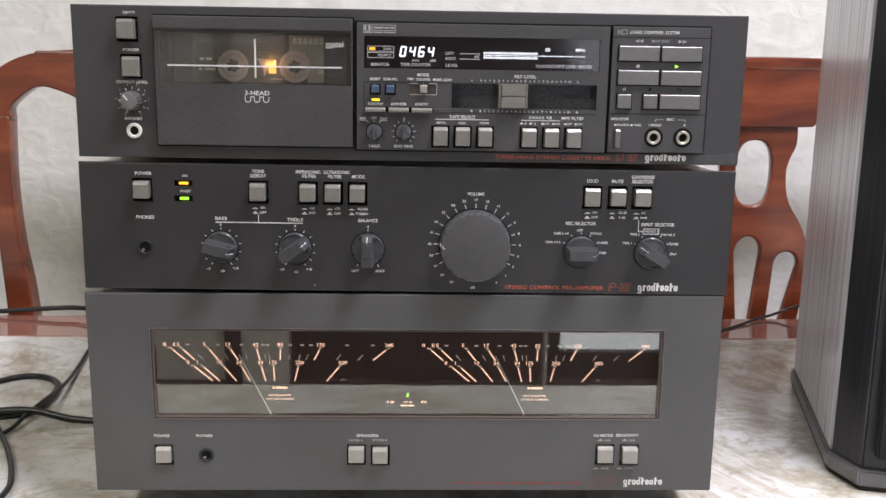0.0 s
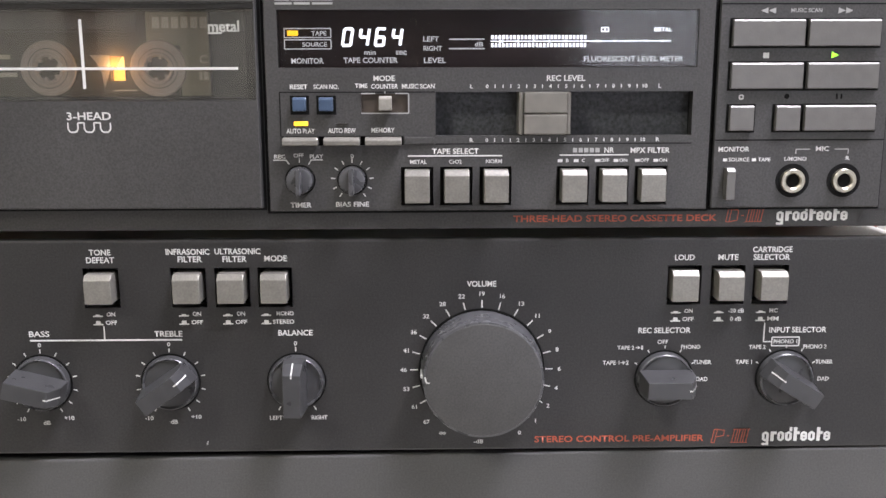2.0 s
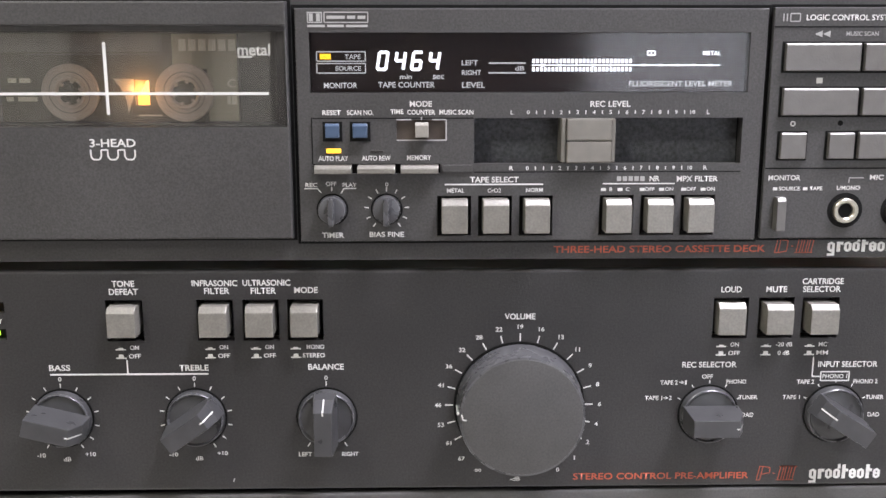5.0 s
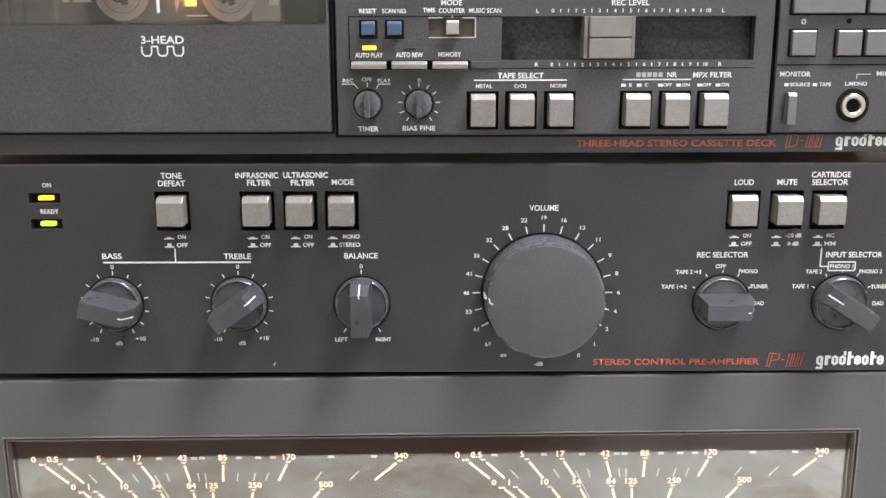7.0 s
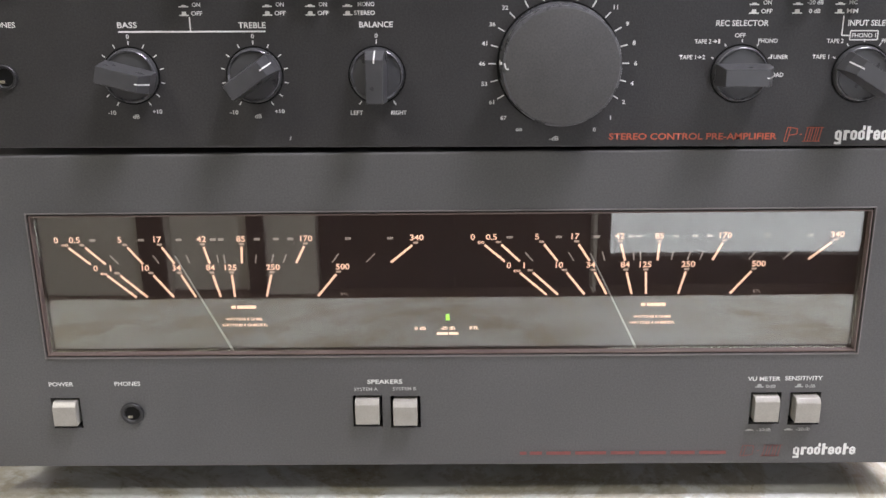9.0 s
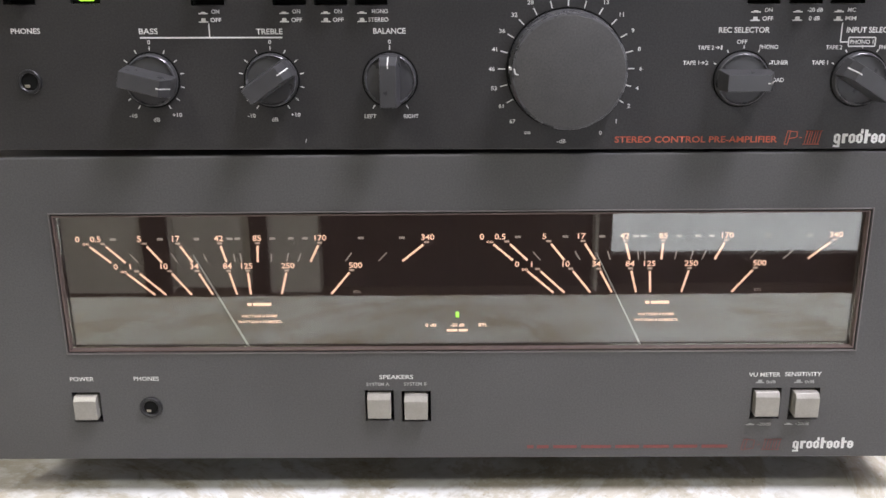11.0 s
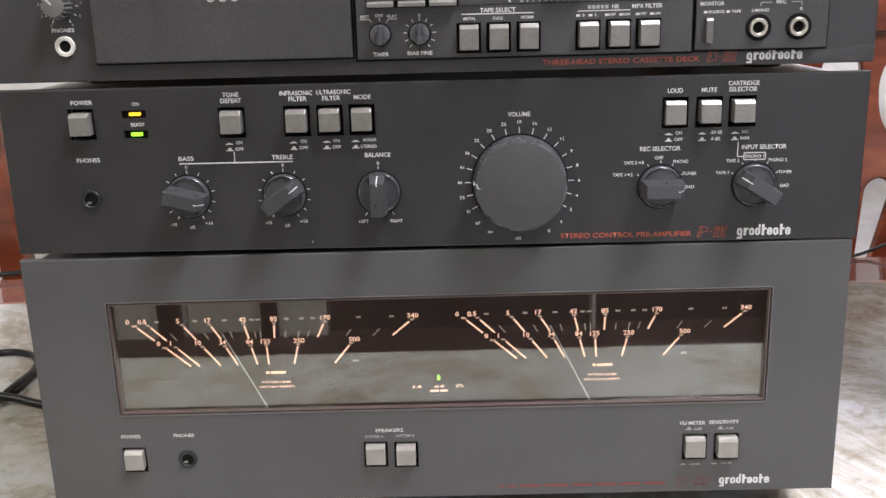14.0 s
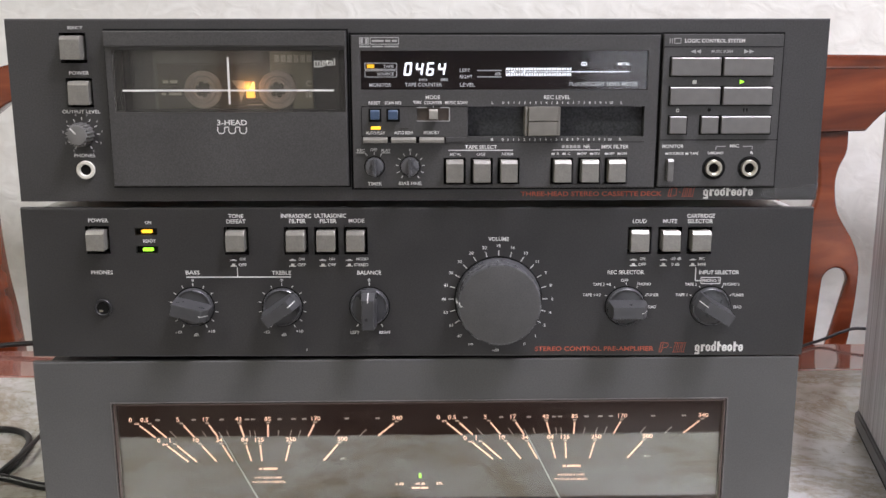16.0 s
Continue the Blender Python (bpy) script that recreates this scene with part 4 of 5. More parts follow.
strokes("paint_chip", pp, [(-64.3, 3.2, -63.8, 4.7)], 0.45, DIMPRINT)
words(pp, "-dB", VX - 1.0, 3.6, 1.7, PRINT, 3.8)
words(pp, "STEREO CONTROL PRE-AMPLIFIER", 99.8, 4.3, 2.7, REDPRINT, 68)
model_mark(pp, 136.6, 152.4, 2.2, 7.8, REDPRINT, False)
maker_mark(pp, 157.2, 185.2, 0.9, 8.5, PRINT)

# ---- cassette deck ----
deck = empty("cassette_deck", Matrix.Translation((0.0025, 0, 1.0017)) @ Matrix.Rotation(0.0045, 4, "Y"), "black cassette deck with lit display on the preamplifier", "cassette deck")
DH = 96.0
DOOR = (-166.0, -38.6, 8.3, 90.7)
ek = [(-189.3, -177.8, 75.0, 88.3), (-187.6, -176.1, 51.6, 64.7)]
dp = plate("front_panel", -219, 219.5, -0.6, DH + 1.1, [(a - 1.2, b + 1.2, c - 1, d + 1.6) for a, b, c, d in ek] + [(-158, -43, 49, 80.5), (-31.5, 123, 59.8, 80.6), (26, 122, 34.6, 51.2)], 0, 4, PANEL, deck, 0.9, "black satin front panel with white lettering")
body(deck, 214, DH, 290, CASE, 4, [(-192, -172, 49, 91), (-160.5, -40.5, 46.6, 83), (-33.6, 125, 33, 82.4)])
feet(deck, (-178, 178), (45, 250), -4.4, 4.2, 12)
for i, (a, b, c, d) in enumerate(ek):
    key(a, b, c, d, dp, 5.5 if i == 0 else 3.0, BUTTON, "push_button", 0.8, "satin grey square push button")
    well(dp, a, b, c, d)
ok = drum("output_knob", -182.0, 36.4, 6.0, 5.2, 0.3, -9.0, KNOBPALE, dp, 28, 0.6, "small ribbed grey level knob")
for i in range(18):
    a = radians(20 * i)
    bm = bmesh.new()
    add_box(bm, -0.42 * MM, 0.42 * MM, -8.4 * MM, 0.2 * MM, 5.0 * MM, 6.35 * MM, 0.00015)
    bm.transform(Matrix.Translation((-182.0 * MM, 0, 36.4 * MM)) @ Matrix.Rotation(a, 4, "Y"))
    part("rib", bm, KNOBPALE, ok)
strokes("pointer_line", ok, [(-182.6, 37.1, -185.4, 40.2)], 0.8, PRINT, -9.15)
dial_ticks(dp, -182.0, 36.4, 7.6, 9.2, [90 + 30 * i for i in range(-5, 6)], 0.45)
for i, s in enumerate("0123456789"):
    a = radians(240 - 300 * i / 9)
    words(dp, s, -182.0 + 10.6 * math.cos(a), 36.4 + 10.6 * math.sin(a), 1.3, DIMPRINT)
socket(dp, -181.7, 17.0, 5.0, 2.9, WHITERING, 1.4, "ivory headphone socket")
for s, x, z, h, w in (("EJECT", -181.6, 92.2, 1.9, 8.0), ("POWER", -181.4, 68.9, 1.9, 10.6), ("OUTPUT LEVEL", -181.8, 48.4, 1.9, 20.4), ("PHONES", -181.9, 24.8, 1.9, 11.2)):
    words(dp, s, x, z, h, PRINT, w)
# cassette door
plate("door_gap", DOOR[0] - 1.1, DOOR[1] + 1.1, DOOR[2] - 1.1, DOOR[3] + 1.1, [(-162.6, -39.4, 48.2, 80.9)], -0.28, -0.02, DARK, deck, 0)
cd = plate("cassette_door", *DOOR, [(-162.6, -39.4, 48.2, 80.9)], -3.6, -0.3, PANEL2, deck, 0.6, "black cassette door with a smoked window")
block("door_strip", DOOR[0], DOOR[1], 82.6, DOOR[3], -5.2, -3.0, PANEL2, cd, 0.6)
block("door_window", -162.4, -39.6, 48.4, 80.7, -3.4, -2.2, SMOKED, cd, 0, "smoked clear plastic window")
bars(cd, [(-157.8, -45.4)], 59.7, 0.95, PRINT, -3.65)
bars(cd, [(-101.7, -100.6)], 64.8, 24.6, PRINT, -3.66)
words(cd, "metal", -50.0, 74.6, 4.0, FAINT, 11.2, -3.65)
bars(cd, [(-55.6, -50.6)], 72.2, 0.7, FAINT, -3.65)
words(cd, "3-HEAD", -100.4, 42.7, 2.9, PRINT, 16.0, -3.9)
sg = []
for i in range(3):
    x = -108.2 + i * 5.9
    pts = [(x, 40.4), (x, 38.0), (x + 0.8, 36.9), (x + 2.8, 36.9), (x + 3.6, 38.0), (x + 3.6, 40.3)]
    sg += [(*p, *q) for p, q in zip(pts, pts[1:])]
    if i < 2:
        sg.append((x + 3.6, 40.3, x + 5.9, 40.3))
strokes("head_sign", cd, sg, 0.55, PRINT, -3.9, True)
block("well_back", -160, -41, 47, 82.5, 13, 14, WELLGREY, cd, 0)
for x0, x1, z0, z1 in ((-160, -158, 47, 82.5), (-43, -41, 47, 82.5), (-158, -43, 47, 48.9), (-158, -43, 80.6, 82.5)):
    block("well_wall", x0, x1, z0, z1, 4.2, 13, WELLGREY, cd, 0)
bulb = bpy.data.lights.new("cassette_bulb", "POINT")
bulb.energy, bulb.color, bulb.shadow_soft_size = 0.005, (1.0, 0.5, 0.18), 0.002
bulb_ob = new("cassette_bulb", bulb)
bulb_ob.matrix_world = deck.matrix_world @ Matrix.Translation((-0.093, 0.0035, 0.061))
lampb = block("cassette_lamp", -95.0, -89.0, 54.8, 59.2, 10.5, 12.8, LAMPGLOW, deck, 0.5, "glowing amber bulb behind the tape")
block("bulb_tip", -93.8, -89.0, 59.5, 64.2, 10.6, 12.6, HOTGLOW, lampb, 0.5)
tape = empty("tape_cassette", deck.matrix_world.copy(), "clear smoky compact cassette loaded behind the door window", "cassette")
sh = plate("shell", -143.6, -57.6, 49.4, 80.3, [(-94.6, -89.4, 55.2, 64)], 6.4, 9.6, SHELL, tape, 0.3, "smoky transparent cassette shell")
for x0, x1, z0, z1, m in ((-68.5, -57.8, 49.6, 80.1, SHELLPALE), (-80.6, -68.5, 68.0, 80.1, SHELLPALE), (-143.4, -84.2, 74.0, 80.1, SHELLDK), (-132.0, -84.2, 72.9, 73.4, SHELLDK), (-93.5, -85.2, 51.4, 51.9, LABELPRINT), (-143.5, -141.9, 49.6, 80.1, SHELLDK)):
    block("label_area", x0, x1, z0, z1, 6.1, 6.35, m, sh, 0)


def flake(name, parent, pts, y0, y1, mat):
    """A thin flat piece with a many-sided outline."""
    bm = bmesh.new()
    a, b = ([bm.verts.new((x * MM, y * MM, z * MM)) for x, z in pts] for y in (y0, y1))
    bm.faces.new(a)
    bm.faces.new(b[::-1])
    for i in range(len(pts)):
        k = (i + 1) % len(pts)
        bm.faces.new((a[i], b[i], b[k], a[k]))
    bmesh.ops.recalc_face_normals(bm, faces=bm.faces)
    return part(name, bm, mat, parent)


flake("pressure_spring", sh, [(-101.8, 64.6), (-94.7, 64.6), (-94.7, 59.3), (-97.1, 52.6), (-97.7, 57.7), (-99.6, 61.7)], 5.9, 6.2, SPRING)
flake("tape_guide", sh, [(-94.6, 64.0), (-90.4, 64.0), (-93.0, 59.6), (-94.6, 59.6)], 6.7, 7.2, AMBERPL)
bars(sh, [(-78.2 + i * 3.5, -75.6 + i * 3.5) for i in range(6)], 76.3, 4.0, LABELPRINT, 6.0)
words(sh, "C", -60.0, 63.0, 3.2, LABELPRINT, 3.0, 6.0)
bars(sh, [(-61.8, -60.6), (-60.2, -58.4)], 57.0, 3.0, LABELPRINT, 6.0)
bars(sh, [(-139, -136), (-135, -131)], 64.0, 1.6, LABELPRINT, 6.0)
bars(sh, [(-140, -137.4), (-136, -129)], 57.5, 1.6, LABELPRINT, 6.0)
for x, z, r in ((-117.3, 59.8, 10.2), (-76.8, 59.7, 10.4)):
    if x > -100:
        drum("tape_pack", x, z, r + 2.0, r + 2.0, 9.6, 8.4, TAPEPACK, tape, 48, 0)
    rl = ring("reel", x, z, 4.3, r, 9.2, 5.4, REELM, tape, 48, "pale translucent tape reel")
    ring("reel_step", x, z, 4.4, 6.0, 6.5, 4.9, REELM, rl, 40)
    ring("reel_groove", x, z, 6.9, 7.4, 5.6, 5.33, SHELLDK, rl, 48)
    drum("reel_bore", x, z, 4.8, 4.8, 9.0, 7.2, DARK, rl, 32, 0)
    for i in range(6):
        a = radians(60 * i + 15)
        bm = bmesh.new()
        add_box(bm, -0.55 * MM, 0.55 * MM, 5.2 * MM, 8.0 * MM, 3.4 * MM, 4.6 * MM, 0.0001)
        bm.transform(Matrix.Translation((x * MM, 0, z * MM)) @ Matrix.Rotation(a, 4, "Y"))
        part("reel_tooth", bm, REELM, rl)
# middle section
RAISE = 2.2
plate("section_gap", -37.2, 129.8, 5.8, 89.8, [(-31.5, 123, 31, 80.6), (-31.5, 123, 8, 24)], -0.28, -0.02, DARK, deck, 0)
md = plate("control_section", -36.0, 128.6, 6.9, 88.6, [(-31.2, 122.6, 59.9, 80.4), (26.2, 121.6, 34.9, 51.0), (-1.2, 16.2, 43.4, 50.4), (-31, 14.3, 31.4, 34.9), *((a - 0.8, b + 0.8, 8.7, 23.4) for a, b in ((13.9, 24.5), (28.6, 39.2), (43.4, 53.8), (72.3, 83.0), (87.2, 97.9), (101.8, 112.5)))], -RAISE, -0.3, PANEL2, deck, 0.5, "raised dark grey control section")
F = -RAISE - 0.25
block("display_back", -33, 124, 58.5, 82, 7, 8, DIAL, md, 0)
for x0, x1, z0, z1 in ((-33, -31.5, 58.5, 82), (123, 124.5, 58.5, 82), (-31.5, 123, 58.5, 59.8), (-31.5, 123, 80.6, 82)):
    block("display_wall", x0, x1, z0, z1, 4.1, 7, DIAL, md, 0)
block("display_glass", -31.0, 122.4, 60.1, 80.2, -1.4, -0.6, DISPGLASS, md, 0, "glossy dark display window")
D = 1.0
dsp = block("display_card", -31.0, 122.4, 60.1, 80.2, 1.2, 1.6, DIAL, md, 0)
for z0, z1 in ((70.7, 73.9), (66.6, 69.9)):
    strokes("printed_line", dsp, [(-29.0, z0, -12.0, z0), (-12.0, z0, -12.0, z1), (-12.0, z1, -29.0, z1), (-29.0, z1, -29.0, z0)], 0.35, VFDTEXT, D)
block("indicator_led", -27.9, -24.0, 71.3, 73.2, 0.9, 1.2, LEDY, dsp, 0.05)
for s, x, z, h, w in (("TAPE", -16.4, 72.2, 1.6, 5.6), ("SOURCE", -18.0, 68.2, 1.6, 9.0), ("MONITOR", -20.8, 62.3, 2.0, 11.8), ("TAPE COUNTER", 2.4, 62.5, 2.0, 20.0), ("min", 2.2, 65.3, 1.7, 4.2), ("sec", 13.7, 65.2, 1.5, 4.0), ("LEFT", 24.7, 70.1, 1.8, 5.8),
                      ("RIGHT", 25.3, 66.7, 1.8, 6.8), ("LEVEL", 26.1, 62.4, 2.0, 8.2), ("dB", 42.3, 68.2, 1.6, 3.2), ("FLUORESCENT LEVEL METER", 99.7, 62.8, 2.0, 37.0)):
    words(dsp, s, x, z, h, VFDTEXT, w, D)
words(dsp, "METAL", 110.2, 73.4, 1.5, VFD, 6.4, D)
bars(dsp, [(31.3, 44.4)], 70.0, 0.5, VFDTEXT, D)
bars(dsp, [(31.3, 44.4)], 66.6, 0.5, VFDTEXT, D)
SEG = {"0": "abcdef", "4": "bcfg", "6": "acdefg"}


def digit(x, z, ch, w=3.0, h=5.9):
    bm = bmesh.new()
    p = {"a": (0, 1, 1, 1), "b": (1, 0.5, 1, 1), "c": (1, 0, 1, 0.5), "d": (0, 0, 1, 0), "e": (0, 0, 0, 0.5), "f": (0, 0.5, 0, 1), "g": (0, 0.5, 1, 0.5)}
    for s in SEG[ch]:
        a, b, c, d = p[s]
        q = [(x + (u - 0.5) * w + 0.16 * (v - 0.5) * h, z + (v - 0.5) * h) for u, v in ((a, b), (c, d))]
        add_stroke(bm, *q[0], *q[1], 1.05, D)
    part("display_digit", bm, VFD, dsp)


for x, ch in ((-5.9, "0"), (0.2, "4"), (6.1, "6"), (12.2, "4")):
    digit(x, 70.8, ch)
bm = bmesh.new()
add_quad(bm, [(-0.45, -0.7), (0.45, -0.7), (0.45, 0.7), (-0.45, 0.7)], 0)
seg = part("level_segment", bm, VFD, dsp)
seg.location = (47.2 * MM, D * MM, 70.7 * MM)
for row in (70.7, 67.8):
    for i in range(26):
        if row == 70.7 and i == 0:
            continue
        o = new("level_segment", seg.data)
        o.parent = dsp
        o.location = ((47.2 + 1.37 * i) * MM, D * MM, row * MM)
bars(dsp, [(46.5, 113.4)], 69.25, 0.35, VFD, D)
for i, s in enumerate(("20", "10", "7", "5", "3", "1", "0", "1", "3", "5", "8")):
    words(dsp, s, 50.5 + 5.95 * i, 69.25, 1.1, VFD, None, D - 0.02)
bars(dsp, [(47, 62), (64, 81)], 73.2, 1.3, LEDOFF, D)
strokes("printed_line", dsp, [(87.4, 72.7, 90.0, 72.7), (87.4, 74.1, 90.0, 74.1), (87.4, 72.7, 87.4, 74.1), (90.0, 72.7, 90.0, 74.1), (88.7, 72.7, 88.7, 74.1)], 0.4, VFD, D)
# lettering of the middle section
strokes("printed_line", md, [(-31.6, 83.8, -26.4, 83.8), (-31.6, 87.1, -26.4, 87.1), (-31.4, 83.8, -31.4, 87.1), (-26.6, 83.8, -26.6, 87.1), (-25.7, 83.8, -10.7, 83.8), (-25.7, 87.2, -10.7, 87.2), (-25.7, 83.8, -25.7, 87.2), (-10.7, 83.8, -10.7, 87.2)], 0.4, DIMPRINT, F)
bars(md, [(-30.9, -29.6), (-28.4, -27.1)], 85.45, 2.6, DIMPRINT, F)
bars(md, [(-24.9, -18.6), (-17.8, -15.0), (-14.2, -11.5)], 85.5, 1.1, DIMPRINT, F)
bars(md, [(-31.6, -25.5), (-24.7, -19.0), (-18.2, -10.8)], 82.6, 0.8, DIMPRINT, F)
for s, x, z, h, w in (("MODE", 7.4, 56.0, 2.0, 7.8), ("RESET", -23.9, 53.0, 1.7, 6.4), ("SCAN NO.", -13.9, 53.0, 1.7, 9.2), ("TIME", -1.0, 53.3, 1.6, 4.6), ("COUNTER", 7.5, 53.1, 1.7, 9.8), ("MUSIC SCAN", 19.9, 53.1, 1.7, 12.0), ("REC LEVEL", 74.2, 55.9, 2.1, 14.2),
                      ("AUTO PLAY", -23.7, 36.9, 1.8, 10.4), ("AUTO REW", -8.5, 37.0, 1.8, 10.2), ("MEMORY", 6.7, 37.1, 1.8, 8.6), ("REC", -31.7, 27.5, 1.5, 4.2), ("OFF", -24.7, 27.9, 1.5, 3.8), ("PLAY", -18.1, 27.5, 1.5, 5.0), ("TIMER", -24.4, 9.3, 1.9, 7.8), ("BIAS FINE", -5.1, 9.5, 1.9, 12.4),
                      ("0", -4.9, 27.6, 1.5, 1.2), ("TAPE SELECT", 33.5, 29.2, 2.1, 17.4), ("METAL", 19.7, 25.3, 1.5, 6.2), ("CrO2", 33.5, 25.3, 1.5, 4.8), ("NORM", 47.9, 25.4, 1.5, 6.0), ("NR", 91.0, 29.4, 2.0, 3.6), ("MPX FILTER", 106.4, 29.3, 2.0, 14.8)):
    words(md, s, x, z, h, PRINT, w, F)
bars(md, [(77.4 + 2.1 * i, 79.0 + 2.1 * i) for i in range(5)], 29.4, 1.7, DIMPRINT, F)
bars(md, [(15.8, 51.0)], 27.5, 0.5, PRINT, F)
bars(md, [(72.4, 98.3)], 27.6, 0.45, PRINT, F)
for x, s in ((74.4, "B"), (80.4, "C"), (88.4, "OFF"), (95.4, "ON"), (103.4, "OFF"), (110.4, "ON")):
    words(md, s, x + 1.0, 25.6, 1.3, PRINT, None, F)
    bars(md, [(x - 2.6, x - 0.8)], 25.5, 1.1, PRINT, F)
for z, e in ((53.0, "L"), (33.3, "R")):
    words(md, e, 39.5, z, 1.5, PRINT, None, F)
    words(md, e, 109.0, z, 1.5, PRINT, None, F)
    for i in range(11):
        if i == 1:
            continue
        words(md, str(i), 45.2 + 5.83 * i, z, 1.4, PRINT, None, F)
    bars(md, [(45.0 + 5.83 * (i + 0.5), 45.35 + 5.83 * (i + 0.5)) for i in range(10)] + [(50.9, 51.2)], z, 1.3, PRINT, F)
strokes("printed_line", md, [(-34.2, 26.2, -29.6, 26.2), (-29.6, 26.2, -28.2, 24.6), (-15.8, 26.2, -20.2, 26.2), (-20.2, 26.2, -21.2, 24.4), (-24.5, 26.8, -24.5, 25.2)], 0.35, PRINT, F)
strokes("score_line", md, [(-31, 51.0, 26, 51.0), (-31, 34.9, -31, 51.0), (26.2, 31.9, 121.8, 31.9)], 0.35, DARK, F)
for x0, x1 in ((-26.6, -20.9), (-17.0, -11.0)):
    block("key_surround", x0 - 0.6, x1 + 0.6, 42.9, 49.8, -RAISE - 0.15, -1, DARK, md, 0)
    key(x0, x1, 43.8, 49.2, md, 4.6, BLUEBTN, "push_button", 0.3, "small slate-blue push button", 0.1, 0.8)
block("slot_back", -1.5, 16.5, 43.0, 50.8, -0.9, -0.4, SLOTM, md, 0)
strokes("slot_edge", md, [(-1.2, 43.3, 16.2, 43.3), (16.3, 43.3, 16.3, 50.4), (-1.2, 50.5, 4.0, 50.5), (11.4, 50.5, 16.2, 50.5), (7.6, 50.4, 7.6, 51.4)], 0.45, DIMPRINT, F)
key(4.9, 10.5, 43.9, 49.6, md, 5.0, BUTTONB, "slide_switch", 0.3, "small metal slide switch", 0.1, 0.9)
block("indicator_led", -26.1, -20.9, 38.8, 40.4, -2.7, -1, LEDY, md, 0.3, "lit amber indicator")
block("indicator_led", -10.5, -5.9, 39.0, 39.8, -2.6, -1, LEDOFF, md, 0.2, "unlit indicator")
block("key_well", -31.2, 14.5, 31.2, 35.1, -0.8, -0.4, DARK, md, 0)
for x0, x1 in ((-30.8, -16.7), (-15.6, -1.3), (-0.4, 14.0)):
    key(x0, x1, 31.5, 34.6, md, 6.0, BUTTON, "bar_button", 0.25, "narrow grey bar button", 0.05, 1.1)
block("slider_floor", 26, 122, 34.4, 51.4, 5.0, 6.0, FOIL, md, 0, "grainy dark slider track")
for x0, x1, z0, z1 in ((26, 122, 51.2, 52.2), (26, 122, 33.6, 34.6), (25, 26, 34, 52), (122, 123, 34, 52)):
    block("slider_wall", x0, x1, z0, z1, 4.1, 6, DARK, md, 0)
block("stub_key", 14.8, 25.6, 32.0, 34.5, -RAISE - 0.8, -1, PANEL2, md, 0.2)
sl = block("slider_knob", 58.6, 74.4, 35.4, 42.9, -5.8, 4.8, SLIDERM, md, 0.5, "double-width metal level slider")
block("slider_upper", 58.6, 74.4, 43.2, 50.9, -5.8, 4.8, SLIDERM, sl, 0.5)
for a, b in ((56.8, 58.5), (74.5, 76.0)):
    block("slider_flank", a, b, 35.4, 50.9, -4.4, 4.8, SLIDERM, sl, 0.4)
for x, a in ((-24.4, 90), (-5.0, 90)):
    k = drum("small_knob", x, 18.7, 5.1, 4.8, -RAISE + 0.4, -6.5, KNOBG, md, 28, 0.4, "small grey rotary knob")
    # wider black disc as the shade under the small knob
    drum("gap_shade_disc", x, 18.7, 5.7, 5.7, -1, -RAISE - 0.15, DARK, k, 28, 0)
    block("grip", x - 0.9, x + 0.9, 13.9, 23.5, -11.0, -6.2, KNOBG, k, 0.3)
dial_ticks(md, -5.0, 18.7, 6.4, 8.0, [90, 62, 35, 5, -25, -52, 118, 145, 175, 205, 232], 0.4, None, F)
for a, b in ((13.9, 24.5), (28.6, 39.2), (43.4, 53.8), (72.3, 83.0), (87.2, 97.9), (101.8, 112.5)):
    key(a, b, 9.3, 22.5, md, 7.5, BUTTON, "push_button", 0.8, "satin grey push button")
    block("recess", a - 1, b + 1, 8.4, 23.8, -0.6, -0.35, DARK, md, 0)
# transport section
lg = block("transport_section", 130.4, 194.6, 7.3, 89.0, -RAISE, -0.3, PANEL2, deck, 0.5, "raised dark grey transport key section")
block("section_groove", 129.9, 195.6, 6.3, 90.0, -0.28, -0.02, DARK, lg, 0)
strokes("score_line", lg, [(130.6, 82.3, 194.4, 82.3), (130.6, 32.9, 194.4, 32.9)], 0.45, DARK, F)
for a, b, c, d in ((134.4, 161.6, 67.0, 76.8), (162.3, 189.5, 67.0, 76.8), (134.5, 161.9, 51.6, 61.3), (162.8, 190.0, 51.6, 61.3), (134.8, 144.6, 36.2, 45.7), (152.0, 161.9, 36.2, 45.7), (162.8, 190.1, 36.2, 45.8)):
    block("key_surround", a - 0.5, b + 0.5, c - 0.5, d + 0.5, -RAISE - 0.15, -1, DARK, lg, 0)
    key(a, b, c, d, lg, 4.2, BUTTON2, "transport_key", 0.3, "flat dark grey transport key", 0.05, 0.7)
key(134.2, 138.6, 9.8, 22.7, lg, 6.0, BUTTON2, "monitor_switch", 0.3, "", 0.15, 1.4)
for x in (160.8, 180.3):
    drum("socket_dish", x, 17.6, 6.4, 6.4, -1, -RAISE - 0.12, DARK, lg, 36, 0)
    s = ring("jack_socket", x - 0.2, 17.6, 2.7, 4.5, -1, -4.2, CHROME, lg, 36, "nickel-ringed microphone socket")
    # shallow black disc for the darkness inside the microphone socket
    drum("bore_shade_disc", x - 0.2, 17.6, 3.0, 3.0, -1, -2.6, DARK, s, 28, 0)
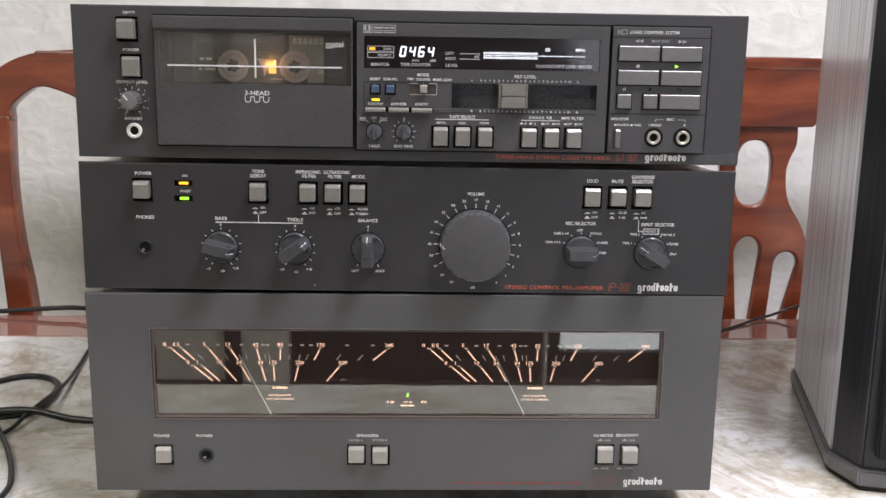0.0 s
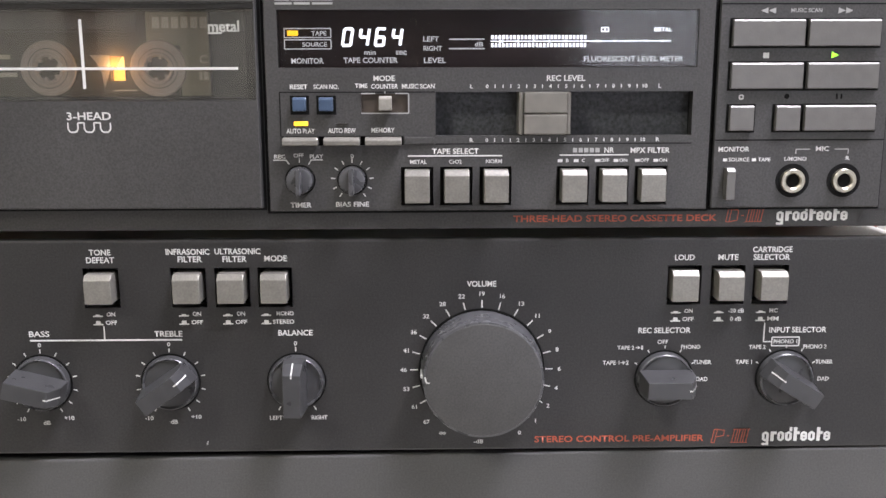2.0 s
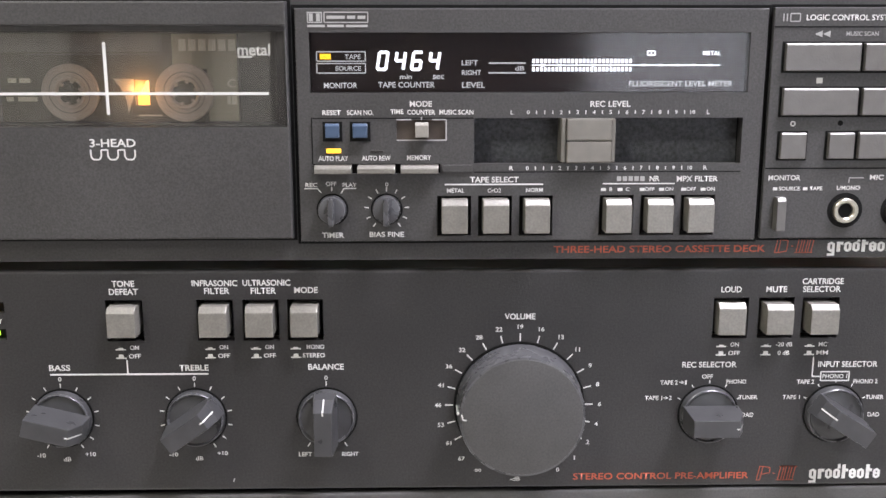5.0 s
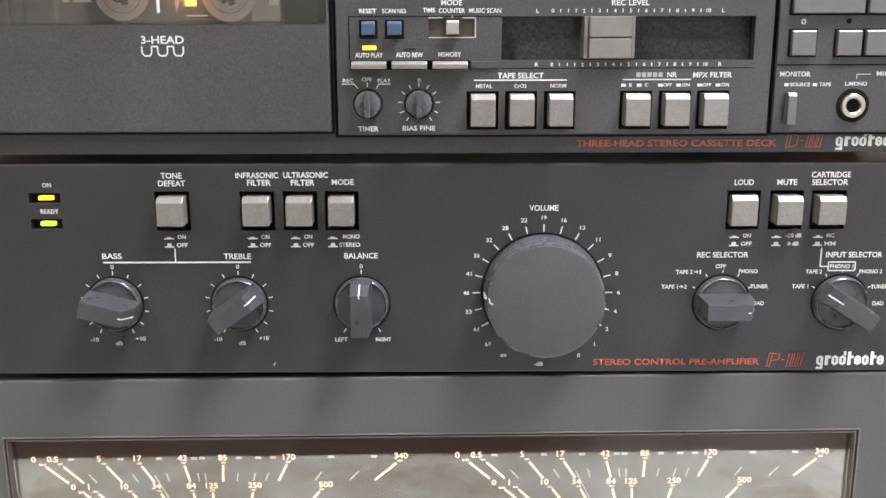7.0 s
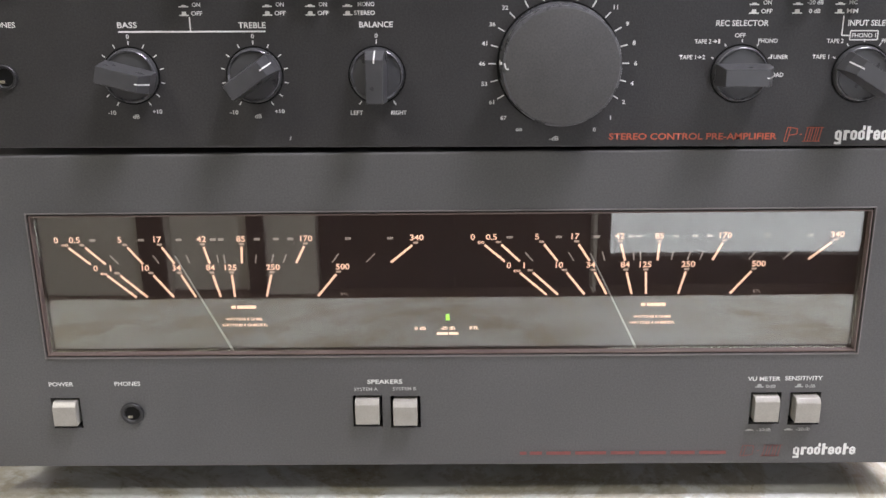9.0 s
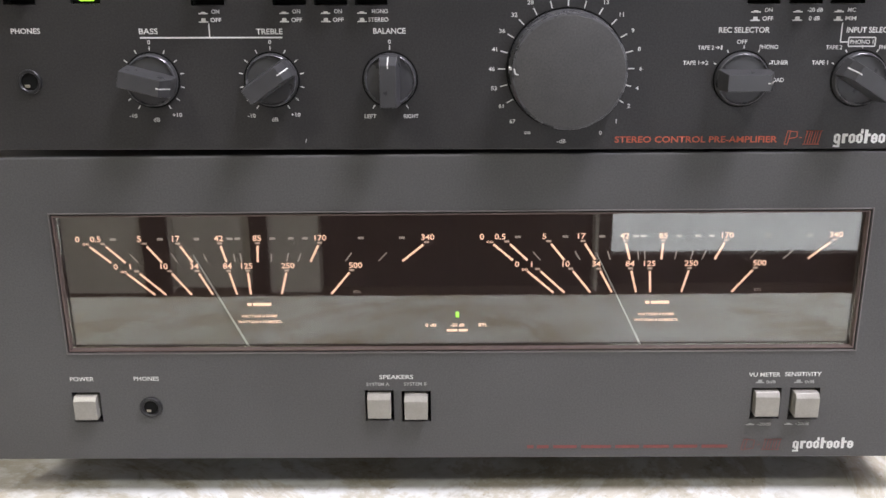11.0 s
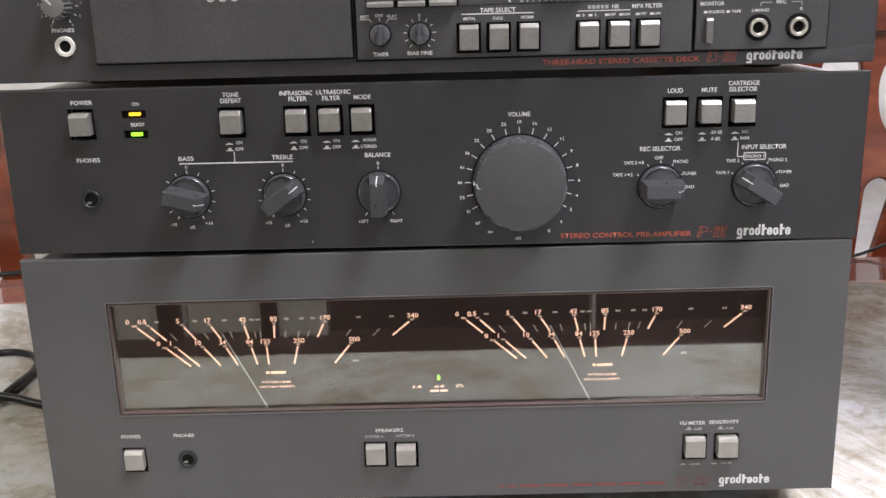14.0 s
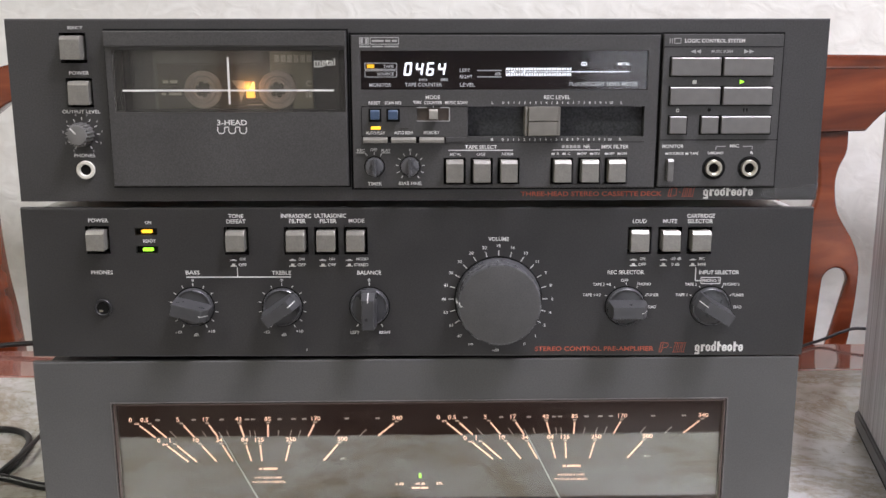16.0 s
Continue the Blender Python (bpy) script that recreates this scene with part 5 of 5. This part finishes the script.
for s, x, z, h, w in (("LOGIC CONTROL SYSTEM", 157.6, 85.5, 2.0, 32.0), ("MONITOR", 137.9, 29.5, 1.9, 11.6), ("MIC", 171.4, 29.6, 1.8, 5.0), ("L/MONO", 161.4, 25.8, 1.5, 8.4), ("R", 181.2, 26.0, 1.5, 1.5), ("MUSIC SCAN", 161.7, 80.0, 1.5, 11.4), ("SOURCE", 140.0, 25.6, 1.4, 7.8), ("TAPE", 149.6, 25.6, 1.4, 4.6)):
    words(lg, s, x, z, h, PRINT if s != "MUSIC SCAN" else DIMPRINT, w, F)
bars(lg, [(134.0, 135.6), (144.9, 146.5)], 25.5, 1.1, PRINT, F)
strokes("printed_line", lg, [(133.6, 84.2, 133.6, 86.8), (134.8, 84.2, 134.8, 86.8), (136.0, 84.2, 139.4, 84.2), (136.0, 86.8, 139.4, 86.8), (136.0, 84.2, 136.0, 86.8), (139.4, 84.2, 139.4, 86.8), (161.4, 27.6, 161.4, 29.4), (161.4, 29.4, 166.8, 29.4), (176.0, 29.4, 181.2, 29.4), (181.2, 29.4, 181.2, 27.6)], 0.4, DIMPRINT, F)


def sign(pts, mat):
    bm = bmesh.new()
    add_quad(bm, pts, F)
    part("printed_sign", bm, mat, lg)


for x in (146.4, 149.2):
    sign([(x - 1.5, 79.9), (x + 1.2, 81.0), (x + 1.2, 78.8)], DIMPRINT)
for x in (174.6, 177.4):
    sign([(x + 1.5, 79.9), (x - 1.2, 81.0), (x - 1.2, 78.8)], DIMPRINT)
sign([(146.7, 62.9), (148.9, 62.9), (148.9, 64.9), (146.7, 64.9)], PRINT)
sign([(171.9 + 0.2, 62.8), (171.9 + 0.2, 65.2), (174.8, 64.0)], LEDG)
strokes("printed_line", lg, [(139.5 + 0.8 * math.cos(a), 48.8 + 0.8 * math.sin(a), 139.5 + 0.8 * math.cos(a + 0.8), 48.8 + 0.8 * math.sin(a + 0.8)) for a in (0.7854 * i for i in range(8))], 0.5, PRINT, F, True)
sign([(156.5 + math.cos(0.7 * i), 49.0 + math.sin(0.7 * i)) for i in range(9)], DARK)
bars(lg, [(174.9, 175.6), (176.6, 177.3)], 49.0, 1.9, DARK, F)
words(dp, "THREE-HEAD STEREO CASSETTE DECK", 94.6, 3.2, 2.6, REDPRINT, 78)
model_mark(dp, 136.8, 152.0, 1.6, 6.4, REDPRINT)
maker_mark(dp, 156.4, 184.2, 0.3, 7.2, PRINT)
flake("clear_tape", deck, [(187.5, 0.8), (219.6, 0.8), (219.6, 8.9), (204.0, 6.6), (189.5, 5.9)], -0.42, -0.30, TAPEFILM)["label"] = "strip of clear adhesive tape"

# ---- cables ----


def cable(pts, r, label, name="cable"):
    cu = bpy.data.curves.new(name, "CURVE")
    cu.dimensions, cu.bevel_depth, cu.bevel_resolution = "3D", r, 3
    sp = cu.splines.new("POLY")
    path = curve_through(pts, 10)
    sp.points.add(len(path) - 1)
    for q, c in zip(sp.points, path):
        q.co = (*c, 1)
    ob = bpy.data.objects.new(name, cu)
    scene.collection.objects.link(ob)
    bpy.context.view_layer.update()
    me = bpy.data.meshes.new_from_object(ob.evaluated_get(bpy.context.evaluated_depsgraph_get()))
    bpy.data.objects.remove(ob)
    for p in me.polygons:
        p.use_smooth = True
    me.materials.clear()
    me.materials.append(CABLE)
    return tagged(new(name, me), label, "cable", "cables on the table")


CZ = TABLE + 0.003
loop = [(-0.60, 0.20), (-0.47, 0.235), (-0.421, 0.266), (-0.399, 0.287), (-0.381, 0.292), (-0.362, 0.284), (-0.349, 0.268), (-0.343, 0.246), (-0.341, 0.210), (-0.350, 0.190), (-0.372, 0.184), (-0.43, 0.19), (-0.52, 0.21)]
cable([(x, y, CZ) for x, y in loop], 0.003, "thick black cable lying in a loop on the marble")
rise = [(-0.30, 0.47, 0.02), (-0.352, 0.40, 0.004), (-0.357, 0.381, 0), (-0.349, 0.329, 0), (-0.341, 0.276, 0.002), (-0.336, 0.236, 0.006), (-0.337, 0.203, 0.007), (-0.342, 0.176, 0.004), (-0.347, 0.150, 0), (-0.362, 0.132, 0), (-0.43, 0.11, 0)]
cable([(x, y, CZ + h) for x, y, h in rise], 0.0019, "thin black cable running from behind the amplifier")
curl = [(-0.45, 0.19, 0), (-0.385, 0.170, 0.006), (-0.361, 0.154, 0.005), (-0.343, 0.131, 0), (-0.327, 0.104, 0), (-0.309, 0.067, 0), (-0.299, 0.035, 0), (-0.305, 0.005, 0), (-0.35, -0.03, 0), (-0.46, -0.06, 0)]
cable([(x, y, CZ + h) for x, y, h in curl], 0.0023, "thin black cable curling across the marble")
flat = [(-0.205, 0.172, 0.006), (-0.26, 0.173, 0), (-0.300, 0.176, 0), (-0.337, 0.181, 0.006), (-0.374, 0.178, 0.006), (-0.46, 0.165, 0)]
cable([(x, y, CZ + h) for x, y, h in flat], 0.0033, "thick black cable running behind the amplifier")
cable([(-0.75, 0.52, 0.752), (-0.60, 0.53, 0.749), (-0.519, 0.53, 0.7505), (-0.448, 0.53, 0.755), (-0.40, 0.52, 0.757), (-0.20, 0.42, 0.77)], 0.003, "black mains cable lying along the polished table border")
cable([(0.20, 0.34, CZ + 0.03), (0.36, 0.46, CZ), (0.44, 0.52, CZ), (0.460, 0.532, CZ + 0.001), (0.475, 0.538, CZ + 0.004), (0.490, 0.54, CZ + 0.009), (0.513, 0.54, CZ + 0.013), (0.56, 0.51, CZ + 0.012), (0.66, 0.44, CZ)], 0.0018, "thin black cable rising beside the loudspeaker")
